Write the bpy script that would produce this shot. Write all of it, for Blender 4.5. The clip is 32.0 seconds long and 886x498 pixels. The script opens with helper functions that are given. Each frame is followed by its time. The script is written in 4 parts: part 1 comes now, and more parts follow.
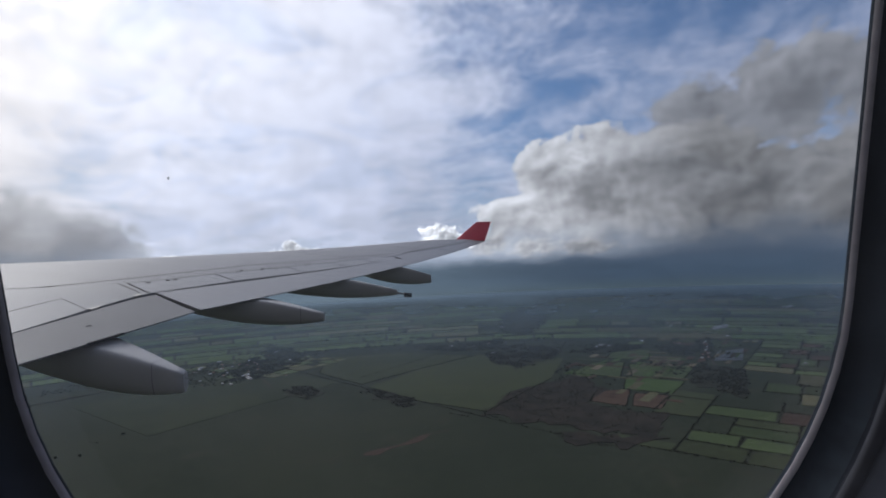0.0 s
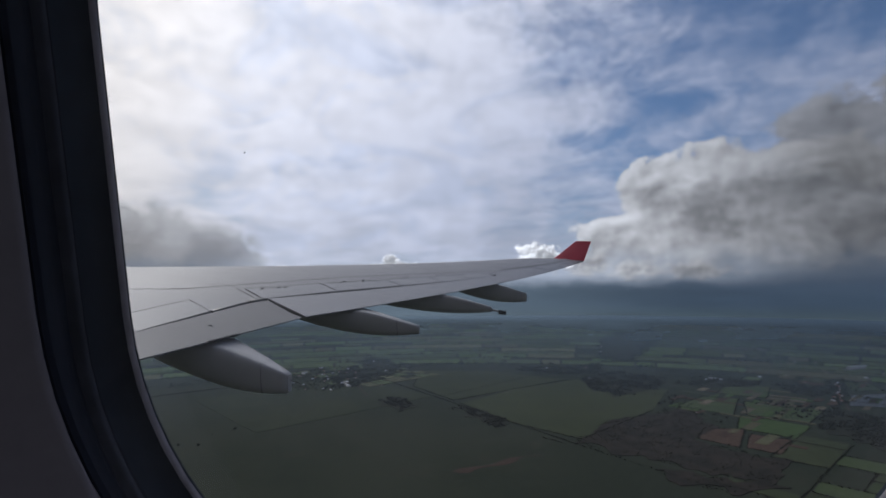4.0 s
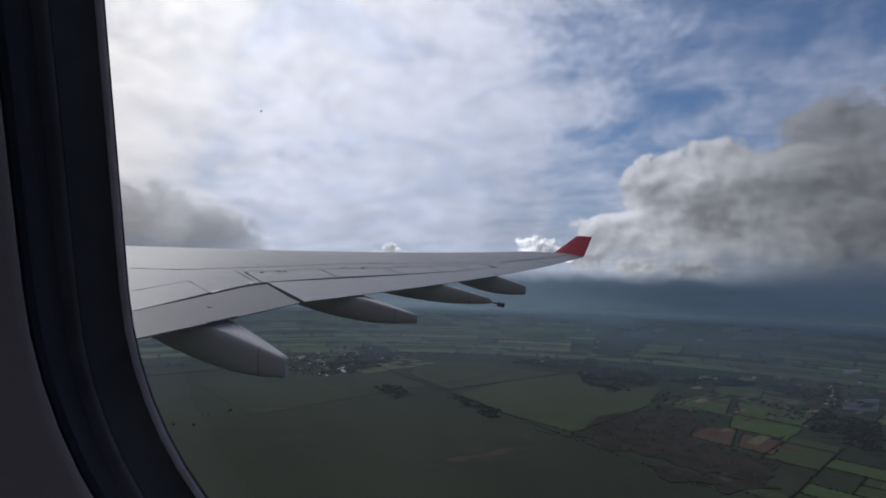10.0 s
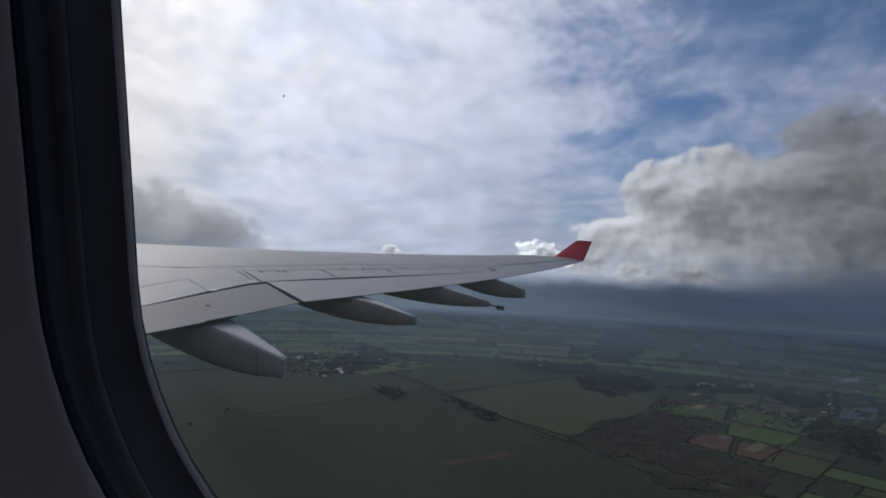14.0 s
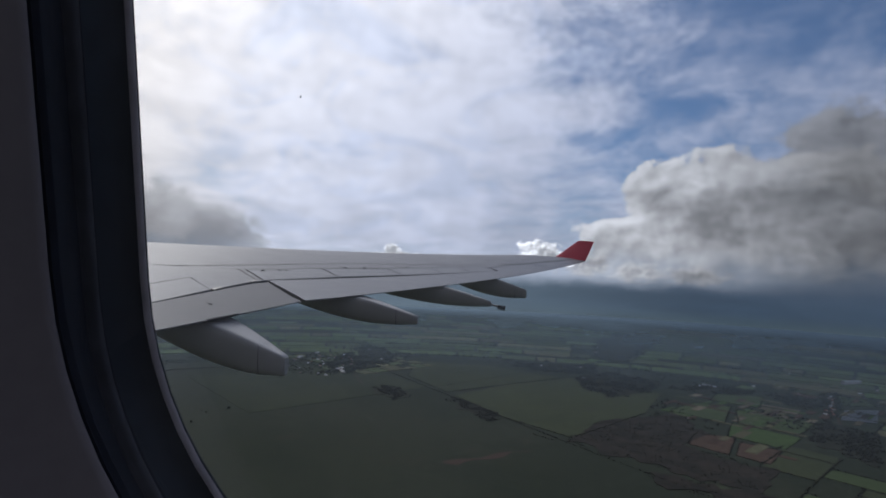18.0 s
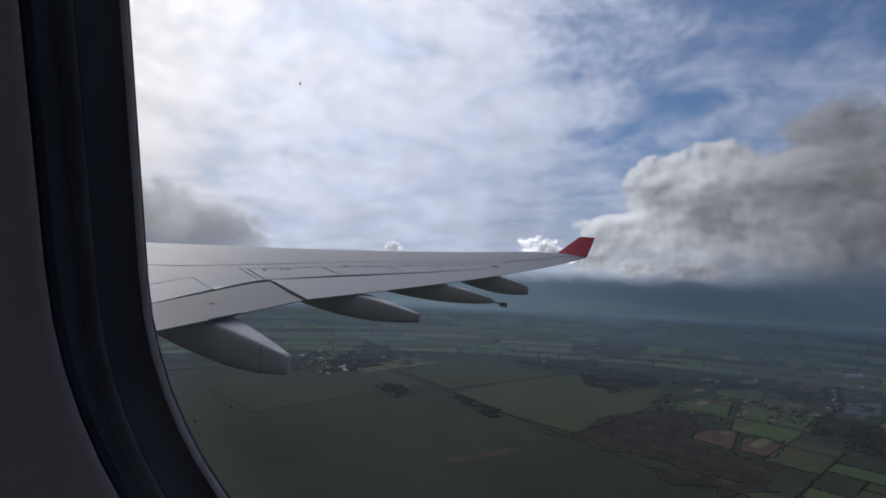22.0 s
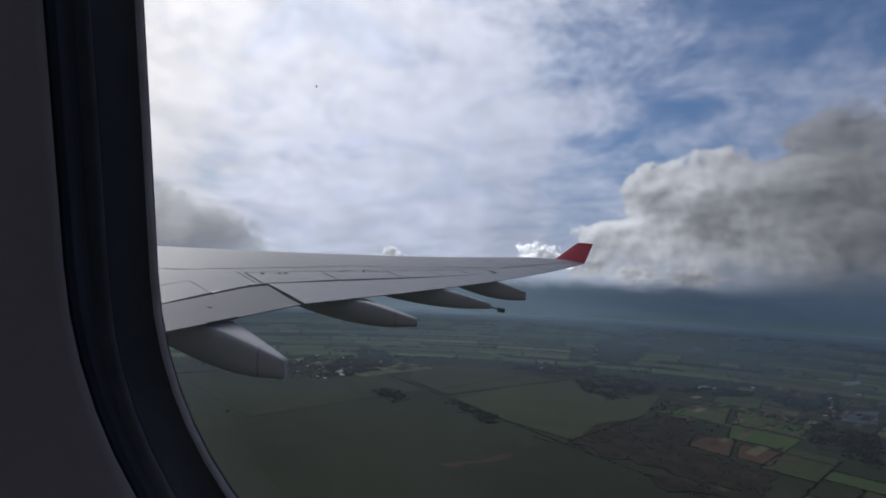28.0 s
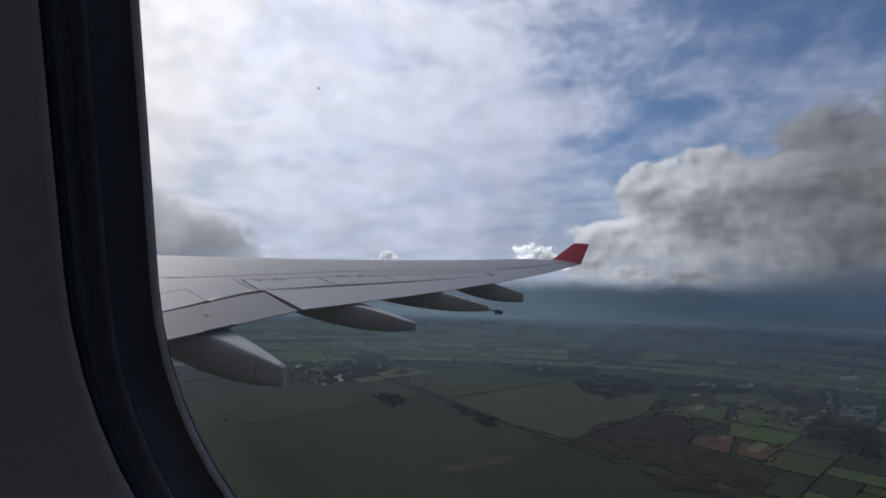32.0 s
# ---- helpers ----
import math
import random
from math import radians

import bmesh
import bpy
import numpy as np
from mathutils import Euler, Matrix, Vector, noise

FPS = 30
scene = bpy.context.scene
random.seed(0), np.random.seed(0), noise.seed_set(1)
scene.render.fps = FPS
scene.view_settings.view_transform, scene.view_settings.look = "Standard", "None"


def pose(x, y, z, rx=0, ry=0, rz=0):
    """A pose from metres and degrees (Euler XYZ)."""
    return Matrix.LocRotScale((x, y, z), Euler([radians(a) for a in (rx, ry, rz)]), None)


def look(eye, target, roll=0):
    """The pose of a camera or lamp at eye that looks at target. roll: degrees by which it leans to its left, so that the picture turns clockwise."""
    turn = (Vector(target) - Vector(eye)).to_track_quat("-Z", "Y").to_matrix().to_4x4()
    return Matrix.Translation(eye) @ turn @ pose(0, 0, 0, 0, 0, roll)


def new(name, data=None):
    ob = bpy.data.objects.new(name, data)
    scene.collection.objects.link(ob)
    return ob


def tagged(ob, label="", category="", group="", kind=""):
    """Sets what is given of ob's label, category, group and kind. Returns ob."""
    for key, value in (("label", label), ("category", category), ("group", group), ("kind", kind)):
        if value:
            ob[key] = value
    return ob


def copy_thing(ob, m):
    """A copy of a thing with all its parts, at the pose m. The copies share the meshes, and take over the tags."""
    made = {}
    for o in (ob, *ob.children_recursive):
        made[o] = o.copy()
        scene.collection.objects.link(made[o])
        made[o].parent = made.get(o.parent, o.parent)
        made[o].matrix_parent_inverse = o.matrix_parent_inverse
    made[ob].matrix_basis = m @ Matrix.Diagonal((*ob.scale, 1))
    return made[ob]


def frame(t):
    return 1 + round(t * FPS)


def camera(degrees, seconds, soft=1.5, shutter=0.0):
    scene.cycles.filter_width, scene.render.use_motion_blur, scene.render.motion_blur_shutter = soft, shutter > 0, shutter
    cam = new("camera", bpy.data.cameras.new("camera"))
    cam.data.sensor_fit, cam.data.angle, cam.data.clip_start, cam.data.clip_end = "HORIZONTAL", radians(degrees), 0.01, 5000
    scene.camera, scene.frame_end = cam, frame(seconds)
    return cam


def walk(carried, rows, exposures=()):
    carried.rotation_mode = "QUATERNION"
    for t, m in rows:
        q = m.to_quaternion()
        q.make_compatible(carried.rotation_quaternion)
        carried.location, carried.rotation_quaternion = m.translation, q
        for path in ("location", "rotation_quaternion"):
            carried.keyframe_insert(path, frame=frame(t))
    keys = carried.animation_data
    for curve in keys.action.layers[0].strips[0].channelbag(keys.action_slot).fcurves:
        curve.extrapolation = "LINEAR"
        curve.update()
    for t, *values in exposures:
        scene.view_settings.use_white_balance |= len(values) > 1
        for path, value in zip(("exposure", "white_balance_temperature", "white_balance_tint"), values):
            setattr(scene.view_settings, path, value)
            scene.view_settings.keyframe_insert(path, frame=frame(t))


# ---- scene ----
cam = camera(80.0, 32.0, soft=1.8)
ROWS = [
    (0, 0.0004, -0.0079, 0.0137, -5.6, 1, 2.97),
    (0.5, 0.0004, -0.0170, 0.0131, -5.65, 1.02, 2.94),
    (1, 0.0210, -0.0185, 0.0071, 0.48, 1.74, 3.22),
    (1.5, 0.024, -0.0154, 0.0021, 4.21, 2.72, 2.99),
    (2, 0.0215, -0.0113, 0.0025, 5.84, 3.16, 2.68),
    (2.5, 0.0198, -0.0139, 0.0023, 6.06, 3.43, 2.21),
    (3, 0.0179, -0.0131, 0.0026, 5.84, 3.61, 1.74),
    (3.5, 0.0123, -0.0161, 0.0025, 5.29, 3.43, 1.04),
    (5.5, 0.0138, -0.0088, 0.0037, 3.95, 2.8, 1),
    (6, 0.0127, -0.0089, 0.0016, 3.94, 2.66, 0.75),
    (6.5, 0.0118, -0.0087, 0.0016, 4.06, 2.5, 0.55),
    (7, 0.0112, -0.0083, 0.0016, 4.25, 2.44, 0.27),
    (7.5, 0.0102, -0.0073, 0.0016, 4.33, 2.36, 0.23),
    (8, 0.0087, -0.005, 0.0018, 4.45, 2.31, 0.04),
    (8.5, 0.0073, -0.0046, 0.0013, 4.47, 2.21, -0.51),
    (9, 0.0054, -0.0027, 0.0011, 4.62, 2.07, -0.9),
    (9.5, 0.0046, -0.002, 0.0013, 4.66, 2.06, -1.14),
    (10, 0.0036, -0.0017, 0.0011, 4.73, 2.16, -1.27),
    (10.5, 0.0035, -0.0008, 0.0013, 4.9, 2.29, -1.44),
    (11, 0.003, -0.0001, 0.0009, 5.02, 2.37, -1.35),
    (11.5, 0.0019, -0.0009, 0.001, 5.03, 2.37, -1.37),
    (12, 0.0016, -0.0005, 0.0006, 5.03, 2.44, -1.48),
    (12.5, 0.0007, -0.0005, 0.0003, 4.85, 2.47, -1.75),
    (13, -0.0002, -0.0001, 0, 4.8, 2.5, -2),
    (13.5, -0.0013, 0.0002, -0.0006, 4.8, 2.5, -2),
    (14, -0.0015, 0.0008, -0.0011, 4.68, 2.41, -2.16),
    (14.5, -0.0015, 0.0013, -0.0012, 4.73, 2.43, -2.24),
    (16.5, -0.0027, 0.0018, -0.0014, 5.09, 1.92, -2.26),
    (17, -0.0034, 0.0029, -0.0011, 4.94, 2.05, -2.39),
    (17.5, -0.0056, 0.0011, -0.0015, 4.89, 2.22, -2.67),
    (18, -0.0045, 0.0009, -0.0007, 4.83, 2.36, -2.46),
    (18.5, -0.0041, 0.0022, -0.001, 4.75, 2.6, -2.46),
    (19, -0.005, 0.0014, -0.0017, 4.66, 2.63, -2.41),
    (19.5, -0.0049, 0.0038, -0.0007, 4.74, 2.4, -2.38),
    (20, -0.0061, 0.005, 0.0002, 4.85, 2.08, -2.31),
    (20.5, -0.0066, 0.0057, -0, 4.92, 1.97, -2.62),
    (21, -0.0065, 0.0047, -0.0012, 4.99, 1.94, -2.35),
    (21.5, -0.0048, 0.0049, -0.0013, 5, 2.01, -2.24),
    (22, -0.0055, 0.0038, -0.0021, 4.98, 2.09, -1.89),
    (22.5, -0.0053, 0.0025, -0.0026, 4.79, 2.22, -2.11),
    (23, -0.0049, 0.0015, -0.0031, 4.63, 2.34, -2),
    (23.5, -0.0058, 0.0032, -0.0019, 4.66, 2.49, -2.12),
    (24, -0.0068, 0.0037, -0.0018, 4.66, 2.43, -2.33),
    (24.5, -0.0074, 0.0034, -0.0019, 4.76, 2.46, -2.25),
    (25, -0.0079, 0.0023, -0.0032, 4.74, 2.5, -2.27),
    (25.5, -0.0078, 0.0049, -0.0027, 4.73, 2.52, -2.24),
    (27.5, -0.0078, 0.0022, -0.0038, 4.69, 2.49, -2.29),
    (28, -0.0078, 0.0009, -0.0035, 4.75, 2.65, -2.27),
    (28.5, -0.0087, 0.0025, -0.0028, 4.64, 2.85, -2.46),
    (29, -0.0083, 0.0038, -0.0031, 4.6, 3.1, -1.96),
    (29.5, -0.0081, 0.0038, -0.0041, 4.7, 3.1, -1.25),
    (30, -0.0087, 0.0027, -0.0037, 4.8, 3.23, -1.54),
    (30.5, -0.0095, 0.0045, -0.003, 4.69, 3.47, -1.91),
    (31, -0.0096, 0.0058, -0.0029, 4.49, 3.44, -1.13),
    (31.5, -0.0098, 0.0047, -0.0035, 4.42, 3.34, -1.06),
    (32, -0.0099, 0.002, -0.0039, 4.42, 3.01, -1.09),
]

EXPOSURES = [(t, stops, 6180, 10.6) for t, stops in ((0, 0.19), (1, 0.19), (1.6, 0.05), (2.2, -0.03), (14.5, -0.03), (17, 0.03), (25.5, 0.03), (28, -0.02), (32, -0.02))]
walk(cam, [(t, pose(x, y, z, 90 + pitch, roll, yaw)) for t, x, y, z, yaw, pitch, roll in ROWS], EXPOSURES)

# ---------------------------------------------------------------- world and light
SUN_AZ, SUN_EL = radians(-34), radians(38)          # azimuth from outboard (+y), towards the nose (-x)
SUN_DIR = Vector((math.sin(SUN_AZ) * math.cos(SUN_EL), math.cos(SUN_AZ) * math.cos(SUN_EL), math.sin(SUN_EL)))


class Nodes:
    """Short hand for wiring a node tree."""

    def __init__(self, tree):
        self.tree = tree
        tree.nodes.clear()

    def node(self, kind, **inputs):
        n = self.tree.nodes.new(kind)
        return n

    def put(self, socket, value):
        if isinstance(value, bpy.types.NodeSocket):
            self.tree.links.new(value, socket)
        elif value is not None:
            socket.default_value = value

    def math(self, op, a, b=0.5, c=0.5, clamp=False):
        n = self.tree.nodes.new("ShaderNodeMath")
        n.operation, n.use_clamp = op, clamp
        for s, v in zip(n.inputs, (a, b, c)):
            self.put(s, v)
        return n.outputs[0]

    def vec(self, op, a, b=(0, 0, 0)):
        n = self.tree.nodes.new("ShaderNodeVectorMath")
        n.operation = op
        self.put(n.inputs[0], a)
        self.put(n.inputs[1], b)
        return n.outputs["Value"] if op in ("DOT_PRODUCT", "LENGTH", "DISTANCE") else n.outputs[0]

    def scale(self, a, k):
        n = self.tree.nodes.new("ShaderNodeVectorMath")
        n.operation = "SCALE"
        self.put(n.inputs[0], a)
        self.put(n.inputs["Scale"], k)
        return n.outputs[0]

    def xyz(self, x, y, z):
        n = self.tree.nodes.new("ShaderNodeCombineXYZ")
        for s, v in zip(n.inputs, (x, y, z)):
            self.put(s, v)
        return n.outputs[0]

    def split(self, v):
        n = self.tree.nodes.new("ShaderNodeSeparateXYZ")
        self.put(n.inputs[0], v)
        return n.outputs

    def noise(self, v, scale, detail=4.0, rough=0.55, dist=0.0, lac=2.0, dims="3D"):
        n = self.tree.nodes.new("ShaderNodeTexNoise")
        n.noise_dimensions = dims
        self.put(n.inputs["Vector"], v)
        for k, x in (("Scale", scale), ("Detail", detail), ("Roughness", rough), ("Distortion", dist), ("Lacunarity", lac)):
            n.inputs[k].default_value = x
        return n.outputs[0]

    def ramp(self, x, lo, hi, a=0.0, b=1.0):
        n = self.tree.nodes.new("ShaderNodeMapRange")
        n.interpolation_type = "SMOOTHSTEP"
        for k, v in (("Value", x), ("From Min", lo), ("From Max", hi), ("To Min", a), ("To Max", b)):
            self.put(n.inputs[k], v)
        return n.outputs[0]

    def mix(self, f, a, b, mode="MIX"):
        n = self.tree.nodes.new("ShaderNodeMix")
        n.data_type, n.blend_type = "RGBA", mode
        n.clamp_factor = True
        self.put(n.inputs[0], f)
        for s, v in ((n.inputs[6], a), (n.inputs[7], b)):
            self.put(s, (*v, 1.0) if isinstance(v, tuple) and len(v) == 3 else v)
        return n.outputs[2]

    def bump(self, height, strength=0.2, distance=0.01):
        n = self.tree.nodes.new("ShaderNodeBump")
        n.inputs["Strength"].default_value, n.inputs["Distance"].default_value = strength, distance
        self.put(n.inputs["Height"], height)
        return n.outputs[0]


def make_sky():
    world = bpy.data.worlds.new("sky")
    scene.world = world
    world.use_nodes = True
    g = Nodes(world.node_tree)
    sky = g.node("ShaderNodeTexSky")
    sky.sky_type, sky.sun_disc = "NISHITA", False
    sky.sun_elevation, sky.sun_rotation = SUN_EL, SUN_AZ
    sky.altitude, sky.dust_density = 600, 1.2
    d = g.node("ShaderNodeTexCoord").outputs["Generated"]
    x, y, z = g.split(d)
    up = g.math("MAXIMUM", z, 0.0)
    near_sun = g.math("MAXIMUM", g.vec("DOT_PRODUCT", d, tuple(SUN_DIR)), 0.0)
    # clear sky
    clear = g.mix(1.0, g.scale(sky.outputs[0], 0.052), (0.66, 0.93, 1.22), "MULTIPLY")
    el = g.math("ARCSINE", z)
    az = g.math("ARCTAN2", x, y)

    def radius(a, e, wa, we, azs=None, els=None):
        da = g.math("DIVIDE", g.math("SUBTRACT", azs or az, radians(a)), radians(wa))
        de = g.math("DIVIDE", g.math("SUBTRACT", els or el, radians(e)), radians(we))
        return g.math("SQRT", g.math("ADD", g.math("MULTIPLY", da, da), g.math("MULTIPLY", de, de)))

    # shared cloud grain: a warped fractal, rounded lumps, and both again one step towards the sun
    sphere = g.xyz(az, g.math("MULTIPLY", el, 1.25), 0.7)

    def warped(shift, scale, amount):
        p = g.vec("ADD", sphere, shift)
        n = g.node("ShaderNodeTexNoise")
        n.noise_dimensions = "2D"
        g.put(n.inputs["Vector"], p)
        for key, v in (("Scale", scale), ("Detail", 3.0), ("Roughness", 0.55)):
            n.inputs[key].default_value = v
        return g.vec("ADD", p, g.scale(g.vec("SUBTRACT", n.outputs["Color"], (0.5, 0.5, 0.5)), amount))

    def lumps(p, scale, detail=4.0):
        return g.math("ABSOLUTE", g.math("SUBTRACT", g.noise(p, scale, detail, 0.5, dims="2D"), 0.5))

    at, at_sun, at_up = warped((0, 0, 0), 9.0, 0.035), warped((-0.011, 0.014, 0), 9.0, 0.035), warped((-0.035, 0.050, 0), 9.0, 0.035)
    wisp, wisp_sun, wisp_up = (g.noise(p, 7.0, k, 0.60, dims="2D") for p, k in ((at, 11.0), (at_sun, 9.0), (at_up, 4.0)))
    puff, puff_sun = lumps(at, 13.0, 6.0), lumps(at_sun, 13.0, 6.0)
    tiny, tiny_sun = (g.noise(p, 42.0, 6.0, 0.55, dims="2D") for p in (at, warped((-0.004, 0.006, 0), 9.0, 0.035)))

    # high soft layer, flat, seen in perspective, thinning out towards the tail
    flat = g.math("DIVIDE", 1.0, g.math("ADD", up, 0.30))
    plane = g.xyz(g.math("MULTIPLY", x, flat), g.math("MULTIPLY", y, flat), 3.1)
    big = g.noise(plane, 1.3, 3.0, 0.5, 0.3, dims="2D")
    fine = g.noise(plane, 3.4, 8.0, 0.62, 0.5, dims="2D")
    small = g.noise(g.vec("MULTIPLY", at, (1.0, 1.4, 1.0)), 11.0, 10.0, 0.67, dims="2D")
    streak = g.noise(g.xyz(g.math("ADD", g.math("MULTIPLY", az, 0.55), g.math("MULTIPLY", el, 0.25)), g.math("SUBTRACT", g.math("MULTIPLY", el, 3.0), g.math("MULTIPLY", az, 0.22)), 1.0), 6.5, 7.0, 0.58, 0.25, dims="2D")
    low = g.ramp(el, radians(17), radians(5))
    cover = g.math("ADD", g.math("MULTIPLY", big, 0.55), g.math("MULTIPLY", fine, 0.66))
    cover = g.math("ADD", cover, g.math("MULTIPLY", small, 0.42))
    cover = g.math("ADD", cover, g.math("MULTIPLY", g.math("SUBTRACT", streak, 0.42), g.math("ADD", 0.25, g.math("MULTIPLY", low, 0.30))))
    cover = g.math("ADD", cover, g.ramp(x, -0.25, 0.62, 0.28, -0.08))
    cover = g.math("ADD", cover, g.ramp(z, 0.17, 0.03, 0.0, 0.20))
    cover = g.math("ADD", cover, g.ramp(y, 0.3, -0.6, 0.0, 0.30))
    # a torn strip of blue
    tear = g.math("ADD", el, g.math("MULTIPLY", g.math("SUBTRACT", wisp, 0.5), 0.10))
    gap = g.math("MAXIMUM", g.ramp(radius(9.0, 14.6, 7.5, 1.1, els=tear), 1.3, 0.2), g.ramp(radius(20.0, 16.6, 6.5, 1.6, els=tear), 1.2, 0.2))
    gap = g.math("MAXIMUM", gap, g.ramp(radius(31.0, 23.0, 11.0, 4.6, els=tear), 1.4, 0.2))
    cover = g.math("SUBTRACT", cover, g.math("MULTIPLY", gap, 0.19))
    high = g.ramp(cover, 0.48, 1.10, 0.10, 0.97)
    glow = g.math("POWER", near_sun, 4.0)
    tone = g.math("ADD", g.math("MULTIPLY", glow, 0.74), g.ramp(y, -0.25, 0.45, 0.10, 0.42))
    tone = g.math("MULTIPLY", tone, g.ramp(fine, 0.32, 0.68, 0.93, 1.06))
    tone = g.math("MULTIPLY", tone, g.ramp(small, 0.30, 0.70, 0.91, 1.07))
    tone = g.math("MULTIPLY", tone, g.math("ADD", 1.0, g.math("MULTIPLY", g.math("SUBTRACT", streak, 0.5), g.math("MULTIPLY", low, 0.55))))
    white = g.mix(glow, (0.86, 0.93, 1.18), (1.05, 1.0, 0.98))
    white = g.mix(g.ramp(fine, 0.56, 0.36, 0.0, 0.30), white, (0.78, 0.91, 1.22))
    white = g.mix(g.ramp(az, radians(-20), radians(-40), 0.0, 0.85), white, (1.08, 0.995, 0.92))
    col = g.mix(high, clear, g.scale(white, tone))

    # heaped clouds: overlapping domes with a torn, lumpy edge; thin edges let the light through, thick cores are grey
    def heap_layer(col, domes, rough, lump, edge, thick, dark, light, relief, opacity, tint, fade=(0.0, 1.0, 1.0, 1.0), close=False, base=-9.0):
        b0, b1 = (tiny, tiny_sun) if close else (puff, puff_sun)
        body = None
        for a, e, wa, we in domes:
            k = g.math("SUBTRACT", 1.0, radius(a, e, wa, we))
            body = k if body is None else g.math("SMOOTH_MAX", body, k, 0.18)
        d = g.math("ADD", body, g.math("MULTIPLY", g.math("SUBTRACT", wisp, 0.5), rough))
        d = g.math("ADD", d, g.math("MULTIPLY", g.math("SUBTRACT", b0, 0.5 if close else 0.10), lump))
        lit = g.math("ADD", g.math("MULTIPLY", g.math("SUBTRACT", wisp, wisp_sun), 1.3), g.math("MULTIPLY", g.math("SUBTRACT", b0, b1), 1.8 if close else 1.1))
        lit = g.math("ADD", lit, g.math("MULTIPLY", g.math("SUBTRACT", wisp, wisp_up), 1.1))
        d = g.math("SUBTRACT", d, g.ramp(el, radians(base + 0.5), radians(base - 0.3)))
        core = g.ramp(g.math("SUBTRACT", d, g.math("MULTIPLY", lit, relief)), edge * 0.4, thick)
        shade = g.math("ADD", light, g.math("MULTIPLY", core, dark - light))
        shade = g.math("MULTIPLY", shade, g.math("ADD", 1.0, g.math("MULTIPLY", g.math("MAXIMUM", g.math("MINIMUM", lit, 0.5), -0.4), relief)))
        shade = g.math("MULTIPLY", shade, g.ramp(az, radians(fade[0]), radians(fade[1]), fade[2], fade[3]))
        alpha = g.math("MULTIPLY", g.ramp(d, 0.0, edge), opacity)
        return g.mix(alpha, col, g.scale(g.xyz(*tint), shade))

    # grey upper cloud, then the main bank, the bright shelf at its foot, and the heap behind the wing root
    col = heap_layer(col, [(38.0, 12.0, 9.0, 5.4), (32.5, 13.0, 6.5, 2.6), (50.0, 12.0, 14.0, 8.0)], 1.6, 1.3, 0.32, 1.2, 0.155, 0.25, 0.60, 0.93, (0.98, 0.99, 1.05))
    col = heap_layer(col, [(22.5, 5.0, 8.5, 8.6), (18.0, 8.0, 4.5, 4.6), (32.0, 3.5, 13.0, 8.4), (15.0, 2.0, 6.0, 5.0), (46.0, 3.0, 18.0, 7.5), (70.0, 4.0, 18.0, 10.0)], 1.15, 1.3, 0.18, 1.30, 0.250, 0.46, 0.72, 0.96, (0.995, 0.99, 1.015), (14.0, 35.0, 1.30, 0.46))
    col = heap_layer(col, [(-36.0, 2.6, 8.0, 6.4), (-29.0, 1.6, 6.5, 4.6), (-48.0, 3.0, 10.0, 6.0)], 0.8, 1.0, 0.34, 0.9, 0.150, 0.34, 0.5, 0.74, (0.99, 0.99, 1.02))
    # haze on the horizon, then the dim land below it
    ragged = g.noise(g.xyz(az, g.math("MULTIPLY", el, 1.6), 2.0), 14.0, 6.0, 0.55, 0.2, dims="2D")
    lift = g.math("ADD", el, g.math("MULTIPLY", g.math("SUBTRACT", ragged, 0.5), 0.06))
    haze = g.ramp(lift, radians(3.5), radians(-0.3))
    col = g.mix(g.math("MULTIPLY", haze, 0.87), col, g.mix(g.ramp(az, radians(8), radians(34)), g.mix(g.ramp(az, radians(-32), radians(-20)), (0.20, 0.23, 0.28), (0.46, 0.51, 0.60)), (0.068, 0.094, 0.134)))
    col = heap_layer(col, [(10.5, 1.3, 3.8, 1.7), (15.5, 0.7, 3.8, 1.4), (20.5, 0.4, 4.6, 1.2)], 1.2, 1.3, 0.7, 1.1, 0.31, 0.52, 0.6, 0.70, (1.02, 0.99, 0.98), (12.0, 28.0, 1.05, 0.50), close=True)
    # small bright heaps far off
    col = heap_layer(col, [(5.6, 2.1, 2.6, 2.0), (7.6, 1.6, 2.2, 1.1), (-9.8, 1.2, 2.3, 1.0), (-10.4, 1.8, 1.2, 1.0), (-3.2, 0.8, 2.2, 0.9), (-22.0, 1.0, 2.0, 0.7)], 0.8, 1.5, 0.24, 0.9, 0.50, 0.98, 0.8, 0.92, (1.0, 1.0, 1.03), close=True, base=0.75)
    # the hazy land beyond the plain, its distance haze painted as colour
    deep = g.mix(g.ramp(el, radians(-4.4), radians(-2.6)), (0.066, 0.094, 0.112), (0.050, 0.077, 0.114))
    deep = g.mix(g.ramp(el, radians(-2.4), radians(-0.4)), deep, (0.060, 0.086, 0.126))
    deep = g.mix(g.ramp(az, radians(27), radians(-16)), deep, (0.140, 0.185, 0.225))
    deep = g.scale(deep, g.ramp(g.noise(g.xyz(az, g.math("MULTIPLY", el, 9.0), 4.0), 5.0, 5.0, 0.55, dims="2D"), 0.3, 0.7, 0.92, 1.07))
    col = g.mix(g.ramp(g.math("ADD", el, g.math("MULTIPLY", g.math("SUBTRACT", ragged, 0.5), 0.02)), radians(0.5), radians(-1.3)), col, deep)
    bg = g.node("ShaderNodeBackground")
    g.put(bg.inputs[0], col)
    bg.inputs[1].default_value = 1.0
    g.put(g.node("ShaderNodeOutputWorld").inputs[0], bg.outputs[0])


